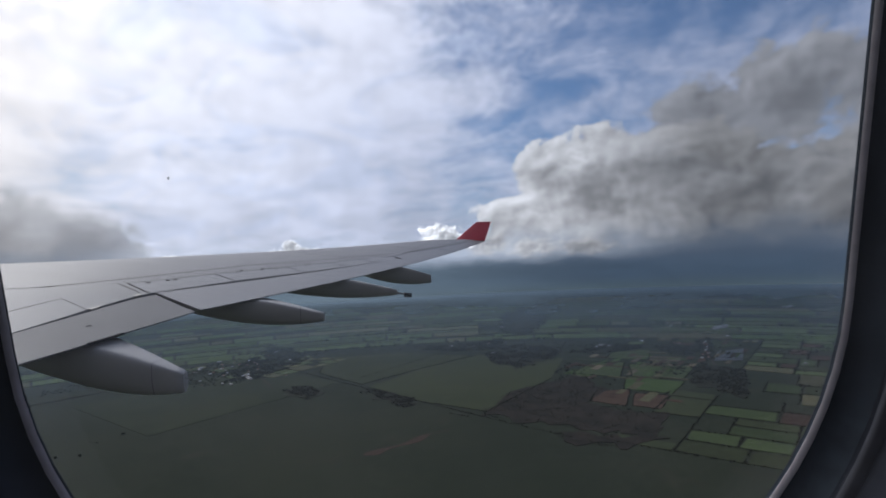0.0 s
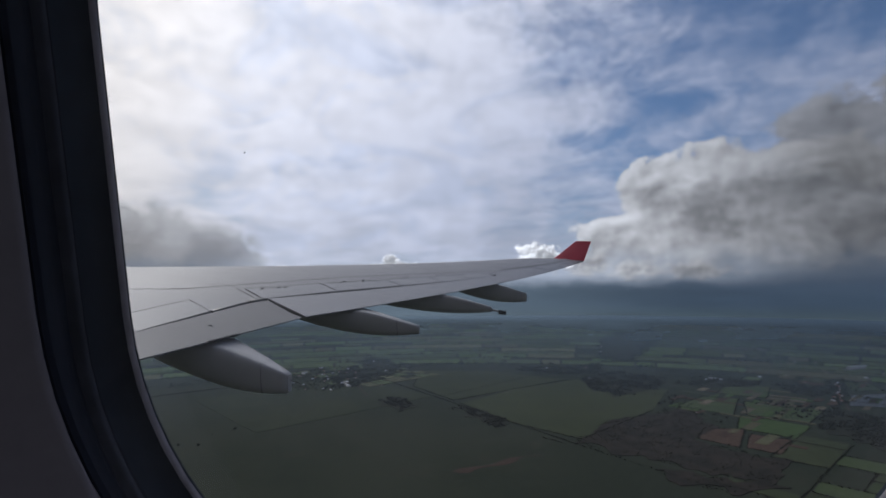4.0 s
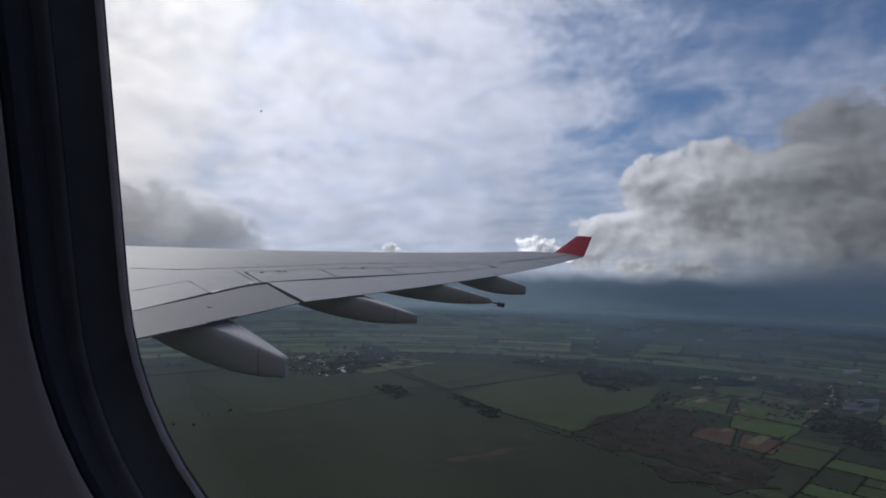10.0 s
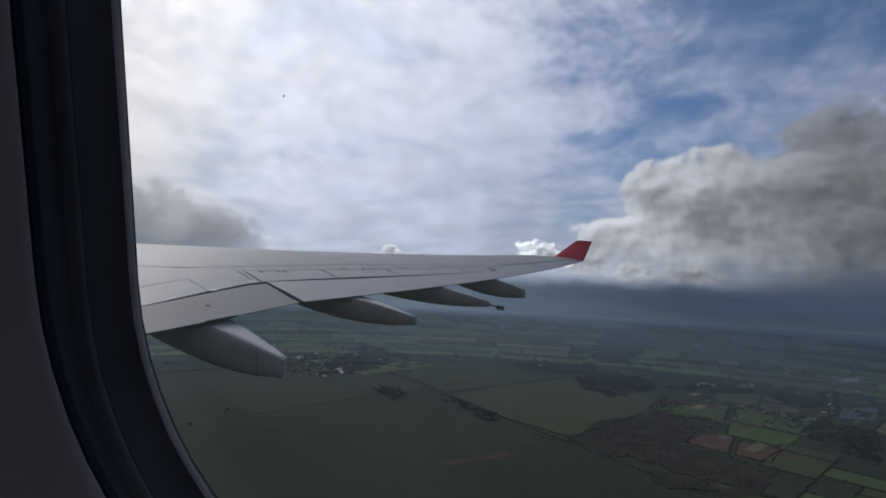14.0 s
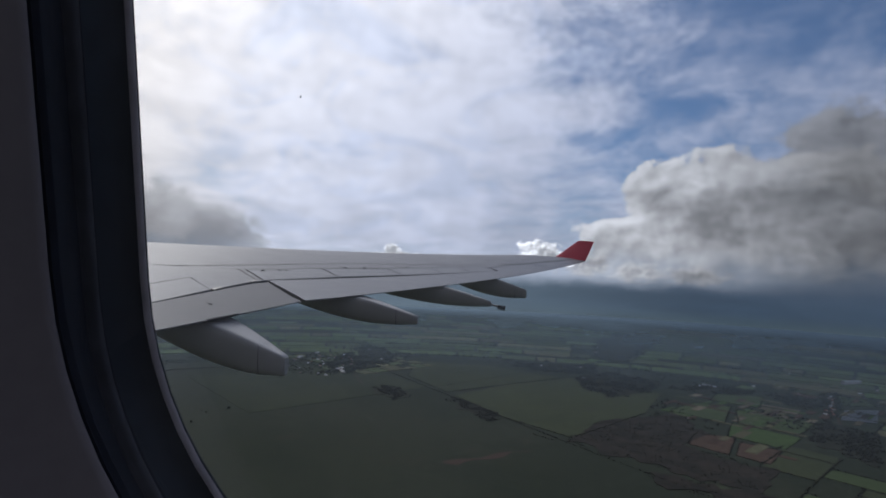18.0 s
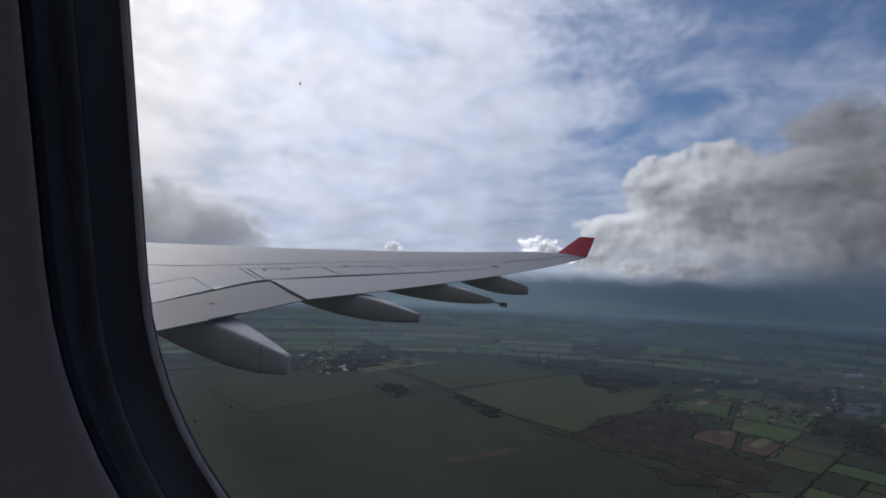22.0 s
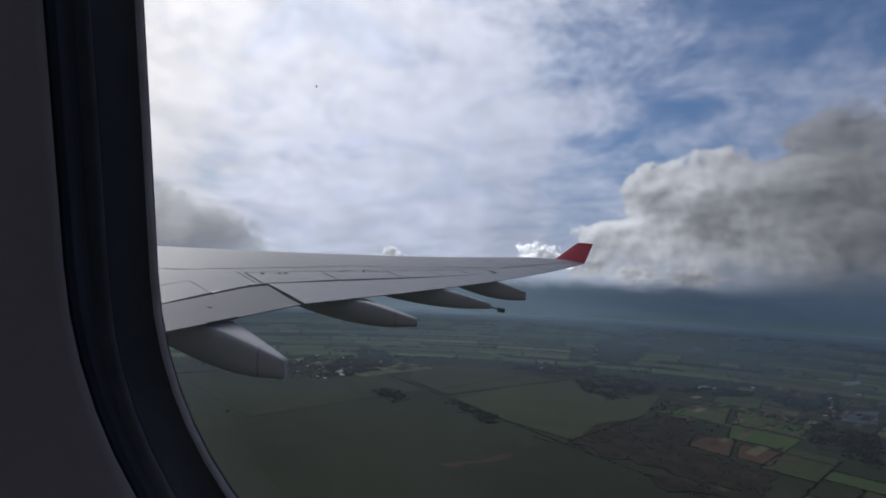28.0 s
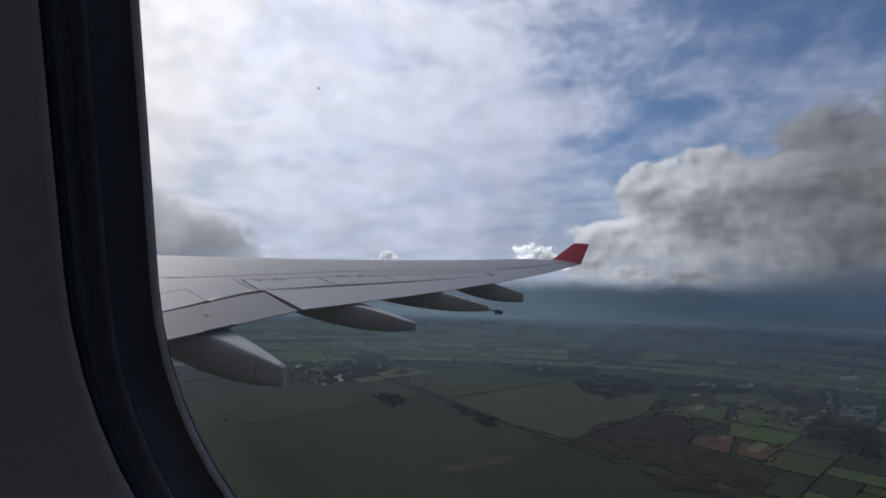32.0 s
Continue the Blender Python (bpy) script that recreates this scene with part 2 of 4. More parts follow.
make_sky()
sun_data = bpy.data.lights.new("sun", "SUN")
sun_data.energy, sun_data.angle, sun_data.color = 0.7, radians(12), (1.0, 0.95, 0.88)
sun = new("sun", sun_data)
sun.matrix_world = look(SUN_DIR * 100, (0, 0, 0))


# ---------------------------------------------------------------- materials
def material(name, base, rough=0.6, metal=0.0, vary=0.25, scale=3.0, fine=40.0, bump=0.0, bump_dist=0.002, rand=0.0, tint=None, spec=0.5, streak=None):
    m = bpy.data.materials.new(name)
    m.use_nodes = True
    g = Nodes(m.node_tree)
    b = g.node("ShaderNodeBsdfPrincipled")
    co = g.node("ShaderNodeTexCoord").outputs["Object"]
    if streak:
        co2 = g.vec("MULTIPLY", co, streak)
    else:
        co2 = co
    n = g.math("ADD", g.math("MULTIPLY", g.noise(co2, scale, 5.0), 0.65), g.math("MULTIPLY", g.noise(co, fine, 3.0), 0.35))
    k = g.ramp(n, 0.3, 0.7, 1.0 - vary, 1.0 + vary)
    col = g.scale(g.xyz(*base), k)
    if tint:
        col = g.mix(g.ramp(g.noise(co, scale * 0.37, 4.0), 0.42, 0.66), col, tint)
    if rand:
        r = g.node("ShaderNodeObjectInfo").outputs["Random"]
        col = g.scale(col, g.ramp(r, 0.0, 1.0, 1.0 - rand, 1.0 + rand))
    g.put(b.inputs["Base Color"], col)
    g.put(b.inputs["Roughness"], g.ramp(n, 0.2, 0.8, max(rough - 0.08, 0.02), min(rough + 0.08, 1.0)))
    b.inputs["Metallic"].default_value = metal
    b.inputs["Specular IOR Level"].default_value = spec
    if bump:
        g.put(b.inputs["Normal"], g.bump(g.noise(co, fine, 4.0), bump, bump_dist))
    g.put(g.node("ShaderNodeOutputMaterial").inputs[0], b.outputs[0])
    return m


M_SKIN = material("wing_grey_paint", (0.278, 0.273, 0.279), 0.47, 0.0, 0.15, 0.9, 14.0, 0.05, spec=0.5, streak=(0.5, 2.2, 1.0), tint=(0.25, 0.245, 0.25))
M_PANEL = material("panel_grey_paint", (0.288, 0.285, 0.296), 0.45, 0.0, 0.08, 1.3, 18.0, 0.04, spec=0.5, rand=0.05, streak=(0.4, 2.5, 1.0))
# flap grey, darkened further in the colour for shade beside the hull
M_FLAP_SHADED = material("shaded_flap_paint", (0.185, 0.181, 0.188), 0.54, 0.0, 0.15, 1.1, 16.0, 0.04, spec=0.3, streak=(0.4, 2.5, 1.0), tint=(0.175, 0.172, 0.178))
M_FAIR = material("fairing_grey_paint", (0.50, 0.485, 0.475), 0.42, 0.0, 0.14, 1.6, 20.0, 0.05, streak=(0.4, 3.0, 1.5), tint=(0.37, 0.36, 0.355))
M_RED = material("winglet_red_paint", (0.70, 0.040, 0.072), 0.38, 0.0, 0.10, 2.0, 18.0)
M_SEAL = material("dark_seal", (0.03, 0.03, 0.034), 0.75, 0.0, 0.25, 6.0, 60.0)
M_METAL = material("bare_metal", (0.42, 0.40, 0.38), 0.45, 0.85, 0.18, 5.0, 60.0)
M_BLACK = material("black_rubber", (0.012, 0.013, 0.016), 0.55, 0.0, 0.25, 20.0, 200.0, 0.15, 0.0005)
M_GASKET = material("window_gasket", (0.0215, 0.0250, 0.0350), 0.75, 0.0, 0.35, 14.0, 160.0, 0.2, 0.0006, tint=(0.031, 0.036, 0.049), spec=0.06)
M_BAND = material("gasket_band", (0.043, 0.056, 0.074), 0.8, 0.0, 0.30, 14.0, 160.0, 0.2, 0.0006, tint=(0.032, 0.038, 0.050), spec=0.06)
M_RIDGE = material("gasket_ridge", (0.072, 0.075, 0.090), 0.75, 0.0, 0.30, 14.0, 160.0, 0.2, 0.0006, spec=0.06)
M_LIP = material("window_lip", (0.50, 0.48, 0.52), 0.55, 0.0, 0.2, 30.0, 220.0, 0.2, 0.0004)
M_LINER = material("cabin_liner", (0.34, 0.33, 0.37), 0.62, 0.0, 0.06, 8.0, 260.0, 0.12, 0.0003)
M_CARPET = material("cabin_carpet", (0.04, 0.045, 0.07), 0.95, 0.0, 0.3, 6.0, 120.0, 0.3, 0.002)
M_SPECK = material("ice_speck", (0.40, 0.41, 0.44), 0.5, 0.0, 0.3, 300.0, 900.0)


def glass_material():
    m = bpy.data.materials.new("window_acrylic")
    m.use_nodes = True
    g = Nodes(m.node_tree)
    t, s = g.node("ShaderNodeBsdfTransparent"), g.node("ShaderNodeBsdfGlossy")
    t.inputs[0].default_value = (0.975, 0.98, 0.985, 1)
    s.inputs["Roughness"].default_value = 0.04
    mix = g.node("ShaderNodeMixShader")
    mix.inputs[0].default_value = 0.015
    g.put(mix.inputs[1], t.outputs[0])
    g.put(mix.inputs[2], s.outputs[0])
    # fine scratches and smears scatter a little of the daylight
    haze = g.node("ShaderNodeBsdfTranslucent")
    haze.inputs[0].default_value = (0.9, 0.93, 1.0, 1)
    co = g.node("ShaderNodeTexCoord").outputs["Object"]
    veil = g.node("ShaderNodeMixShader")
    g.put(veil.inputs[0], g.ramp(g.noise(co, 22.0, 5.0), 0.3, 0.7, 0.0025, 0.0055))
    g.put(veil.inputs[1], mix.outputs[0])
    g.put(veil.inputs[2], haze.outputs[0])
    g.put(g.node("ShaderNodeOutputMaterial").inputs[0], veil.outputs[0])
    return m


M_GLASS = glass_material()


# ---------------------------------------------------------------- mesh helpers
def mesh_of(name, bm, mat, smooth=True, angle=35):
    bmesh.ops.recalc_face_normals(bm, faces=bm.faces)
    me = bpy.data.meshes.new(name)
    bm.to_mesh(me)
    bm.free()
    for f in me.polygons:
        f.use_smooth = smooth
    if smooth:
        me.set_sharp_from_angle(angle=radians(angle))
    me.materials.append(mat)
    return me


def part(name, bm, mat, parent, label="", smooth=True, angle=35):
    ob = new(name, mesh_of(name, bm, mat, smooth, angle))
    ob.parent = parent
    if label:
        tagged(ob, label)
    return ob


def thing(name, bm, mat, label, category, group="", kind="", smooth=True, angle=35):
    return tagged(new(name, mesh_of(name, bm, mat, smooth, angle)), label, category, group, kind)


def loft(rings, closed=True, caps=True):
    """A skin through rings of points."""
    bm = bmesh.new()
    vs = [[bm.verts.new(p) for p in r] for r in rings]
    n = len(rings[0])
    for a, b in zip(vs, vs[1:]):
        for i in range(n if closed else n - 1):
            j = (i + 1) % n
            bm.faces.new((a[i], a[j], b[j], b[i]))
    if caps and closed:
        bm.faces.new(vs[0])
        bm.faces.new(vs[-1])
    return bm


def box(x0, x1, y0, y1, z0, z1, bevel=0.0):
    bm = bmesh.new()
    bmesh.ops.create_cube(bm, size=1.0, matrix=Matrix.Translation(((x0 + x1) / 2, (y0 + y1) / 2, (z0 + z1) / 2)) @ Matrix.Diagonal((x1 - x0, y1 - y0, z1 - z0, 1)))
    if bevel:
        bmesh.ops.bevel(bm, geom=bm.edges[:], offset=bevel, segments=2, affect="EDGES")
    return bm


def rod(a, b, ra, rb, n=10):
    a, b = Vector(a), Vector(b)
    t = (b - a).normalized()
    s = t.orthogonal().normalized()
    u = t.cross(s)
    ring = lambda c, r: [c + r * (math.cos(2 * math.pi * i / n) * s + math.sin(2 * math.pi * i / n) * u) for i in range(n)]
    return loft([ring(a, ra), ring(b, rb)])


# ---------------------------------------------------------------- the wing
def te_x(y):
    return -2.447 + 0.366 * (y - 7) if y > 7 else -2.447 - 0.06 * (7 - y)


def te_z(y):
    return 0.00144 * y * y + 0.01432 * y - 0.6528


def chord(y):
    le = -9.9 + 0.6 * (y - 7)
    if y > 24.0:
        le += 0.20 * (y - 24.0) ** 1.8
    return te_x(y) - le


def upper(u):
    if u < 0.66:
        return 0.1 * (1 - (1 - u / 0.66) ** 1.6)
    return 0.1 - 0.088 * ((u - 0.66) / 0.34) ** 2.2


def lower(u):
    return -0.024 * math.sin(math.pi * min(1, u) ** 0.75) * (1 - 0.35 * u) + 0.012 * u - 0.004


def top(y, u, lift=0.0):
    """The upper skin, u from 0 at the trailing edge to 1 at the leading edge."""
    c = chord(y)
    return Vector((te_x(y) - u * c, y, te_z(y) + c * upper(max(0.0, min(1.0, u))) + lift))


def under(y, u):
    c = chord(y)
    return Vector((te_x(y) - u * c, y, te_z(y) + c * lower(u) - 0.01))


def spot(x, y, lift=0.0):
    """The upper skin over the plan place (x, y)."""
    return top(y, (te_x(y) - x) / chord(y), lift)


def hinge_s(y):
    """How far ahead of the trailing edge the moving surfaces begin."""
    if y < 7.3:
        return 0.56 + 0.12 * (y - 4.5)
    return 0.93 - 0.062 * max(0.0, y - 9.2)


def plate(corners, lift=0.004, thick=0.03, nu=10, nv=4, bevel=0.006):
    """A thin panel laid on the skin, its four plan corners in order."""
    a, b, c, d = [Vector((*p, 0)) for p in corners]
    bm = bmesh.new()
    grid = []
    for dz in (lift, lift - thick):
        rows = []
        for j in range(nv + 1):
            v = j / nv
            row = []
            for i in range(nu + 1):
                u = i / nu
                p = (a * (1 - u) + b * u) * (1 - v) + (d * (1 - u) + c * u) * v
                q = spot(p.x, p.y, dz)
                row.append(bm.verts.new(q))
            rows.append(row)
        grid.append(rows)
    for k in range(2):
        for j in range(nv):
            for i in range(nu):
                g = grid[k]
                bm.faces.new((g[j][i], g[j][i + 1], g[j + 1][i + 1], g[j + 1][i]))
    loop = [(0, i) for i in range(nu)] + [(j, nu) for j in range(nv)] + [(nv, i) for i in range(nu, 0, -1)] + [(j, 0) for j in range(nv, 0, -1)]
    for (j, i), (l, k) in zip(loop, loop[1:] + loop[:1]):
        bm.faces.new((grid[0][j][i], grid[0][l][k], grid[1][l][k], grid[1][j][i]))
    return bm


wing = tagged(new("aircraft_wing"), "grey painted airliner wing with red upturned tip", "aircraft wing")
wing.location = (0, 0, 0)


def wing_box():
    rings = []
    ys = [1.0 + 0.4 * i for i in range(64)] + [26.4, 26.65]
    for y in ys:
        c = chord(y)
        u0 = (hinge_s(min(y, 16)) + 0.008) / c if y < 16.1 else (0.9 - 0.035 * (y - 16)) / c
        u0 = min(u0, 0.5)
        r = [top(y, u0 + (1 - u0) * (1 - math.cos(math.pi * i / 44)) / 2 if i > 22 else u0 + (1 - u0) * i / 44) for i in range(45)]
        r += [under(y, u0 + (1 - u0) * (1 - i / 16)) for i in range(1, 17)]
        rings.append(r)
    return loft(rings)


part("wing_box", wing_box(), M_SKIN, wing, angle=50)


def surface(name, ya, yb, sa, sb, cut_a=0.0, cut_b=0.0, n=16, mat=None, drop=0.0, label=""):
    """A flap or aileron: from s ahead of the trailing edge to the edge itself; cut: how far its front corner is shifted outboard."""
    rings = []
    for k in range(n + 1):
        t = k / n
        up_row, low_row = [], []
        for i in range(9):
            w = 1 - i / 8
            y0, y1 = ya + cut_a * w, yb + cut_b * w
            y = y0 + (y1 - y0) * t
            s = (sa + (sb - sa) * t) * w
            p = spot(te_x(y) - s, y, -drop * (1 if w > 0.9 else 0))
            up_row.append(p)
            th = 0.012 + 0.16 * w * (sa + (sb - sa) * t)
            low_row.append(p - Vector((0, 0, th)))
        rings.append(up_row + low_row[::-1])
    return part(name, loft(rings), mat or M_PANEL, wing, label, angle=40)


inboard_flap = surface("inboard_flap", 1.0, 6.86, 0.15, 0.845, 0.0, 0.53, 24, M_FLAP_SHADED)
surface("outboard_flap", 7.00, 15.70, 0.925, 0.53, 0.50, 0.45, 28)
surface("aileron", 15.74, 20.4, 0.86, 0.78, 0.45, 0.2, 14)
surface("aileron", 20.44, 25.0, 0.78, 0.60, 0.2, 0.1, 14)
surface("tip_trailing_panel", 25.03, 26.65, 0.58, 0.5, 0.1, 0.0, 6, M_SKIN)


def strip(points, width, mat, name, lift=0.003, label=""):
    """A narrow seam or seal along plan points on the skin."""
    pts = []
    for (xa, ya), (xb, yb) in zip(points, points[1:]):
        n = max(2, int(math.hypot(xb - xa, yb - ya) / 0.35))
        pts += [(xa + (xb - xa) * i / n, ya + (yb - ya) * i / n) for i in range(n)]
    pts.append(points[-1])
    rings = []
    for i, (x, y) in enumerate(pts):
        x0, y0 = pts[max(i - 1, 0)]
        x1, y1 = pts[min(i + 1, len(pts) - 1)]
        t = Vector((x1 - x0, y1 - y0, 0)).normalized()
        nrm = Vector((-t.y, t.x, 0)) * width / 2
        a, b = spot(x - nrm.x, y - nrm.y, lift), spot(x + nrm.x, y + nrm.y, lift)
        rings.append([a, b, b - Vector((0, 0, 0.02)), a - Vector((0, 0, 0.02))])
    return part(name, loft(rings), mat, wing, label, smooth=False)


def edge_at(y, s):
    return (te_x(y) - s, y)


# spoilers ahead of the flaps
SP = [7.42, 9.12, 11.05, 12.75, 14.2, 15.75]
plate_in = [(-3.40, 3.0), (-3.73, 6.36), (-3.25, 5.97), (-3.00, 3.0)]
part("spoiler", plate(plate_in, 0.005, 0.05, 14, 5), M_SKIN, wing)
for ya, yb in zip(SP, SP[1:]):
    k0, k1 = 0.40 - 0.09 * (ya - 7.42) / 8, 0.40 - 0.09 * (yb - 7.42) / 8
    front = lambda y: 0.62 - 0.022 * (y - 7.42)
    corners = [edge_at(ya + k0 + 0.02, hinge_s(ya) + front(ya)), edge_at(yb + k1 - 0.02, hinge_s(yb) + front(yb)), edge_at(yb - 0.02, hinge_s(yb) + 0.02), edge_at(ya + 0.02, hinge_s(ya) + 0.02)]
    part("spoiler", plate(corners, 0.004, 0.05, 8, 5), M_PANEL, wing)
# seams round the spoilers
strip([(-3.40, 3.0), (-3.735, 6.38), (-3.26, 5.985)], 0.013, M_SEAL, "spoiler_seam", 0.006)
for ya in SP:
    k0 = 0.40 - 0.09 * (ya - 7.42) / 8
    f0 = 0.62 - 0.022 * (ya - 7.42)
    strip([edge_at(ya + k0, hinge_s(ya) + f0), edge_at(ya, hinge_s(ya) + 0.03)], 0.013, M_SEAL, "spoiler_seam", 0.006)
strip([edge_at(y + 0.40 - 0.09 * (y - 7.42) / 8, hinge_s(y) + 0.625 - 0.022 * (y - 7.42)) for y in SP], 0.011, M_SEAL, "spoiler_seam", 0.006)
# seams of the skin
strip([(-4.9, 4.6), (-4.46, 6.48), (-2.89, 10.98), (0.1, 17.0)], 0.011, M_SEAL, "skin_seam")
strip([(0.36, 17.35), (3.58, 24.9)], 0.024, M_SEAL, "aileron_seal")
strip([edge_at(20.46, 0.02), edge_at(20.36, 0.80)], 0.03, M_SEAL, "aileron_gap", 0.004)
strip([edge_at(y, 1.02 - 0.055 * (y - 18.0)) for y in (18.0, 20.0, 22.0, 24.0, 26.2)], 0.02, M_SEAL, "skin_seam")
strip([edge_at(7.35, 1.0), edge_at(7.75, 1.62)], 0.02, M_SEAL, "skin_seam")


def tip_fence():
    """The upturned tip: a tapered blade that leans outboard."""
    base0, base1 = Vector((3.30, 26.72, 0.90)), Vector((4.80, 26.62, 0.79))
    top0, top1 = Vector((4.58, 27.60, 1.84)), Vector((5.36, 27.60, 1.81))
    rings = []
    for k in range(9):
        t = k / 8
        a, b = base0.lerp(top0, t), base1.lerp(top1, t)
        th = 0.11 * (1 - t) + 0.045 * t
        side = Vector((0, 1, -0.9)).normalized()
        ring = []
        for i in range(20):
            ang = 2 * math.pi * i / 20
            w = (1 - math.cos(ang)) / 2
            prof = math.sin(ang) * (0.35 + 0.65 * math.sin(math.pi * w ** 0.6))
            ring.append(a.lerp(b, w) + side * th * 0.5 * prof)
        rings.append(ring)
    part("winglet", loft(rings), M_RED, wing, "red painted upturned wing tip", angle=50)
    # grey blend at its foot
    rings = []
    for k in range(5):
        t = k / 4
        a = top(26.6, 0.42, 0.0).lerp(base0, t) if k < 4 else base0
        b = Vector((te_x(26.6), 26.6, te_z(26.6))).lerp(base1, t)
        rings.append([a + Vector((0, 0, 0.012)), b + Vector((0, 0, 0.012)), b - Vector((0, 0, 0.03)), a - Vector((0, 0, 0.06))])
    part("tip_fillet", loft(rings), M_SKIN, wing)


tip_fence()


HALF_SECTION = [(0.0, 1.0), (0.45, 1.0), (0.80, 0.994), (0.92, 0.965), (0.985, 0.90), (1.01, 0.80), (1.01, 0.64), (0.98, 0.45), (0.91, 0.27), (0.78, 0.11), (0.55, 0.025), (0.25, 0.0)]
SECTION = HALF_SECTION + [(-a, b) for a, b in HALF_SECTION[:0:-1]]


def fairing(y0, x_tip, z_top, z_bot, length, half, pod=False, swell=2.2):
    """A canoe-shaped flap track cover below the trailing edge, with a blunt cut end."""
    ob = tagged(new("flap_track_fairing"), "grey canoe-shaped flap track fairing under the wing", "fairing", "flap track fairings")
    ob.location = (x_tip, y0, z_bot)
    x0 = x_tip - length
    xe, z_te = te_x(y0), te_z(y0)
    deep = z_te - z_bot + 0.01
    rings = []
    n = 30
    for k in range(n + 1):
        t = k / n
        x = x0 + length * t
        w = half * (1 - (1 - min(1, t / 0.5)) ** 2.0) ** 0.5 if t < 0.5 else half * (1.0 - 0.80 * ((t - 0.5) / 0.5) ** 1.35)
        w = max(w, 0.02)
        f = (x - xe + 0.1) / (x_tip - xe + 0.1)
        zt = z_te - 0.03 if f < 0 else z_te - 0.03 + (z_top - z_te + 0.03) * f ** 1.1
        keel = z_te - deep * (1 - max(0.0, (x_tip - x) / length) ** swell) - 0.035 * math.sin(math.pi * t ** 2)
        keel = min(keel, zt - 0.03)
        ring = [Vector((x - x_tip, w * fy, keel + (zt - keel) * fz - z_bot)) for fy, fz in SECTION]
        rings.append(ring)
    part("fairing_shell", loft(rings), M_FAIR, ob, angle=75)
    r_end = rings[-1]
    c_end = sum(r_end, Vector()) / len(r_end)
    tail = [c_end + (p - c_end) * 0.90 + Vector((0.002, 0, 0)) for p in r_end]
    part("tail_cap", loft([tail, [p + Vector((0.006, 0, 0)) for p in tail]]), M_FAIR, ob, "blunt tail plate")
    r_j = rings[26]
    c_j = sum(r_j, Vector()) / len(r_j)
    part("shell_joint", loft([[c_j + (p - c_j) * 1.004 + Vector((d, 0, 0)) for p in r_j] for d in (-0.003, 0.003)], caps=False), M_SEAL, ob)
    if pod:
        tube = part("drain_tube", rod((-0.02, 0, 0.04), (0.18, 0, -0.01), 0.022, 0.02), M_METAL, ob, "thin bare metal tube")
        for i in range(3):
            part("tube_end", rod((0.15 + 0.055 * i, 0, -0.015 - 0.008 * i), (0.198 + 0.055 * i, 0, -0.022 - 0.008 * i), 0.05, 0.05), M_BLACK, tube, "short black collar")
    else:
        part("discharge_wick", rod((0.0, 0, 0.12), (0.22, 0.02, 0.03), 0.004, 0.002, 6), M_SEAL, ob)
    return ob


fairing(5.10, -1.95, -0.91, -1.085, 1.70, 0.30, swell=1.5)
fairing(8.40, -1.09, -0.74, -0.86, 2.45, 0.32)
fairing(11.40, 0.09, -0.61, -0.71, 3.30, 0.30, True)
fairing(14.70, 1.07, -0.43, -0.64, 2.40, 0.27)
fairing(3.25, -2.52, -0.66, -0.80, 1.50, 0.22)


def wing_details():
    """Hinge covers on the spoilers, bare metal corners of the flaps, stains and small drains."""
    for y, s in ((8.05, 1.46), (8.40, 1.46), (8.52, 1.44), (10.0, 1.46), (10.2, 1.52), (10.62, 1.40), (10.75, 1.47), (10.9, 1.42), (11.0, 1.34), (12.1, 1.34), (12.3, 1.36), (13.6, 1.26)):
        x = te_x(y) - s
        part("hinge_cover", plate([(x - 0.014, y - 0.04), (x + 0.012, y - 0.04), (x + 0.02, y + 0.04), (x - 0.014, y + 0.045)], 0.012, 0.03, 2, 2), M_SEAL, wing)
    for x, y in ((-3.42, 4.15), (-3.45, 4.32), (-3.47, 4.75)):
        part("hinge_cover", plate([(x - 0.01, y - 0.03), (x + 0.008, y - 0.03), (x + 0.012, y + 0.03), (x - 0.01, y + 0.03)], 0.012, 0.03, 2, 2), M_SEAL, wing)
    for c in ([(-3.27, 6.02), (-3.29, 6.26), (-3.25, 6.24), (-3.23, 6.03)], [(-3.33, 7.14), (-3.32, 7.32), (-3.27, 7.29), (-3.28, 7.13)]):
        part("bare_corner", plate(c, 0.008, 0.03, 4, 2), M_METAL, inboard_flap, "bare metal flap corner")
    strip([edge_at(4.74, 0.006), edge_at(5.28, 0.006)], 0.014, M_SEAL, "flap_notch", 0.004)
    part("drain_mark", plate([(-2.905, 5.31), (-2.87, 5.345), (-2.862, 5.33), (-2.90, 5.30)], 0.006, 0.01, 2, 2), M_SEAL, wing)


wing_details()


# ---------------------------------------------------------------- the cabin window
WIN_X, WIN_Y, WIN_Z, WIN_TILT = 0.0163, 0.1466, 0.0402, math.atan(0.190)
HALF_W, HALF_H = 0.125, 0.1734
win_m = Matrix.Translation((WIN_X, WIN_Y, WIN_Z)) @ Matrix.Rotation(WIN_TILT, 4, "X")


def rounded(offset, depth, n=16, r=0.1243):
    """A rounded loop in the window's plane; depth towards the cabin."""
    deep = max(0.0, min(1.0, (depth - 0.030) / 0.017))      # the inner mouth is a little wider and sits higher
    offset += 0.0021 * deep
    a, b, rr = HALF_W + offset, HALF_H + offset, r + offset
    rr = max(0.004, min(rr, a - 0.0002))
    pts = []
    for cx, cz, q in ((1, 1, 0), (-1, 1, 1), (-1, -1, 2), (1, -1, 3)):
        for i in range(n + 1):
            t = math.pi / 2 * (q + i / n)
            pts.append(Vector((cx * (a - rr) + rr * math.cos(t) + (0.010 if cx > 0 else 0.0), -depth, cz * (b - rr) + rr * math.sin(t) + 0.013 * deep)))
    return pts


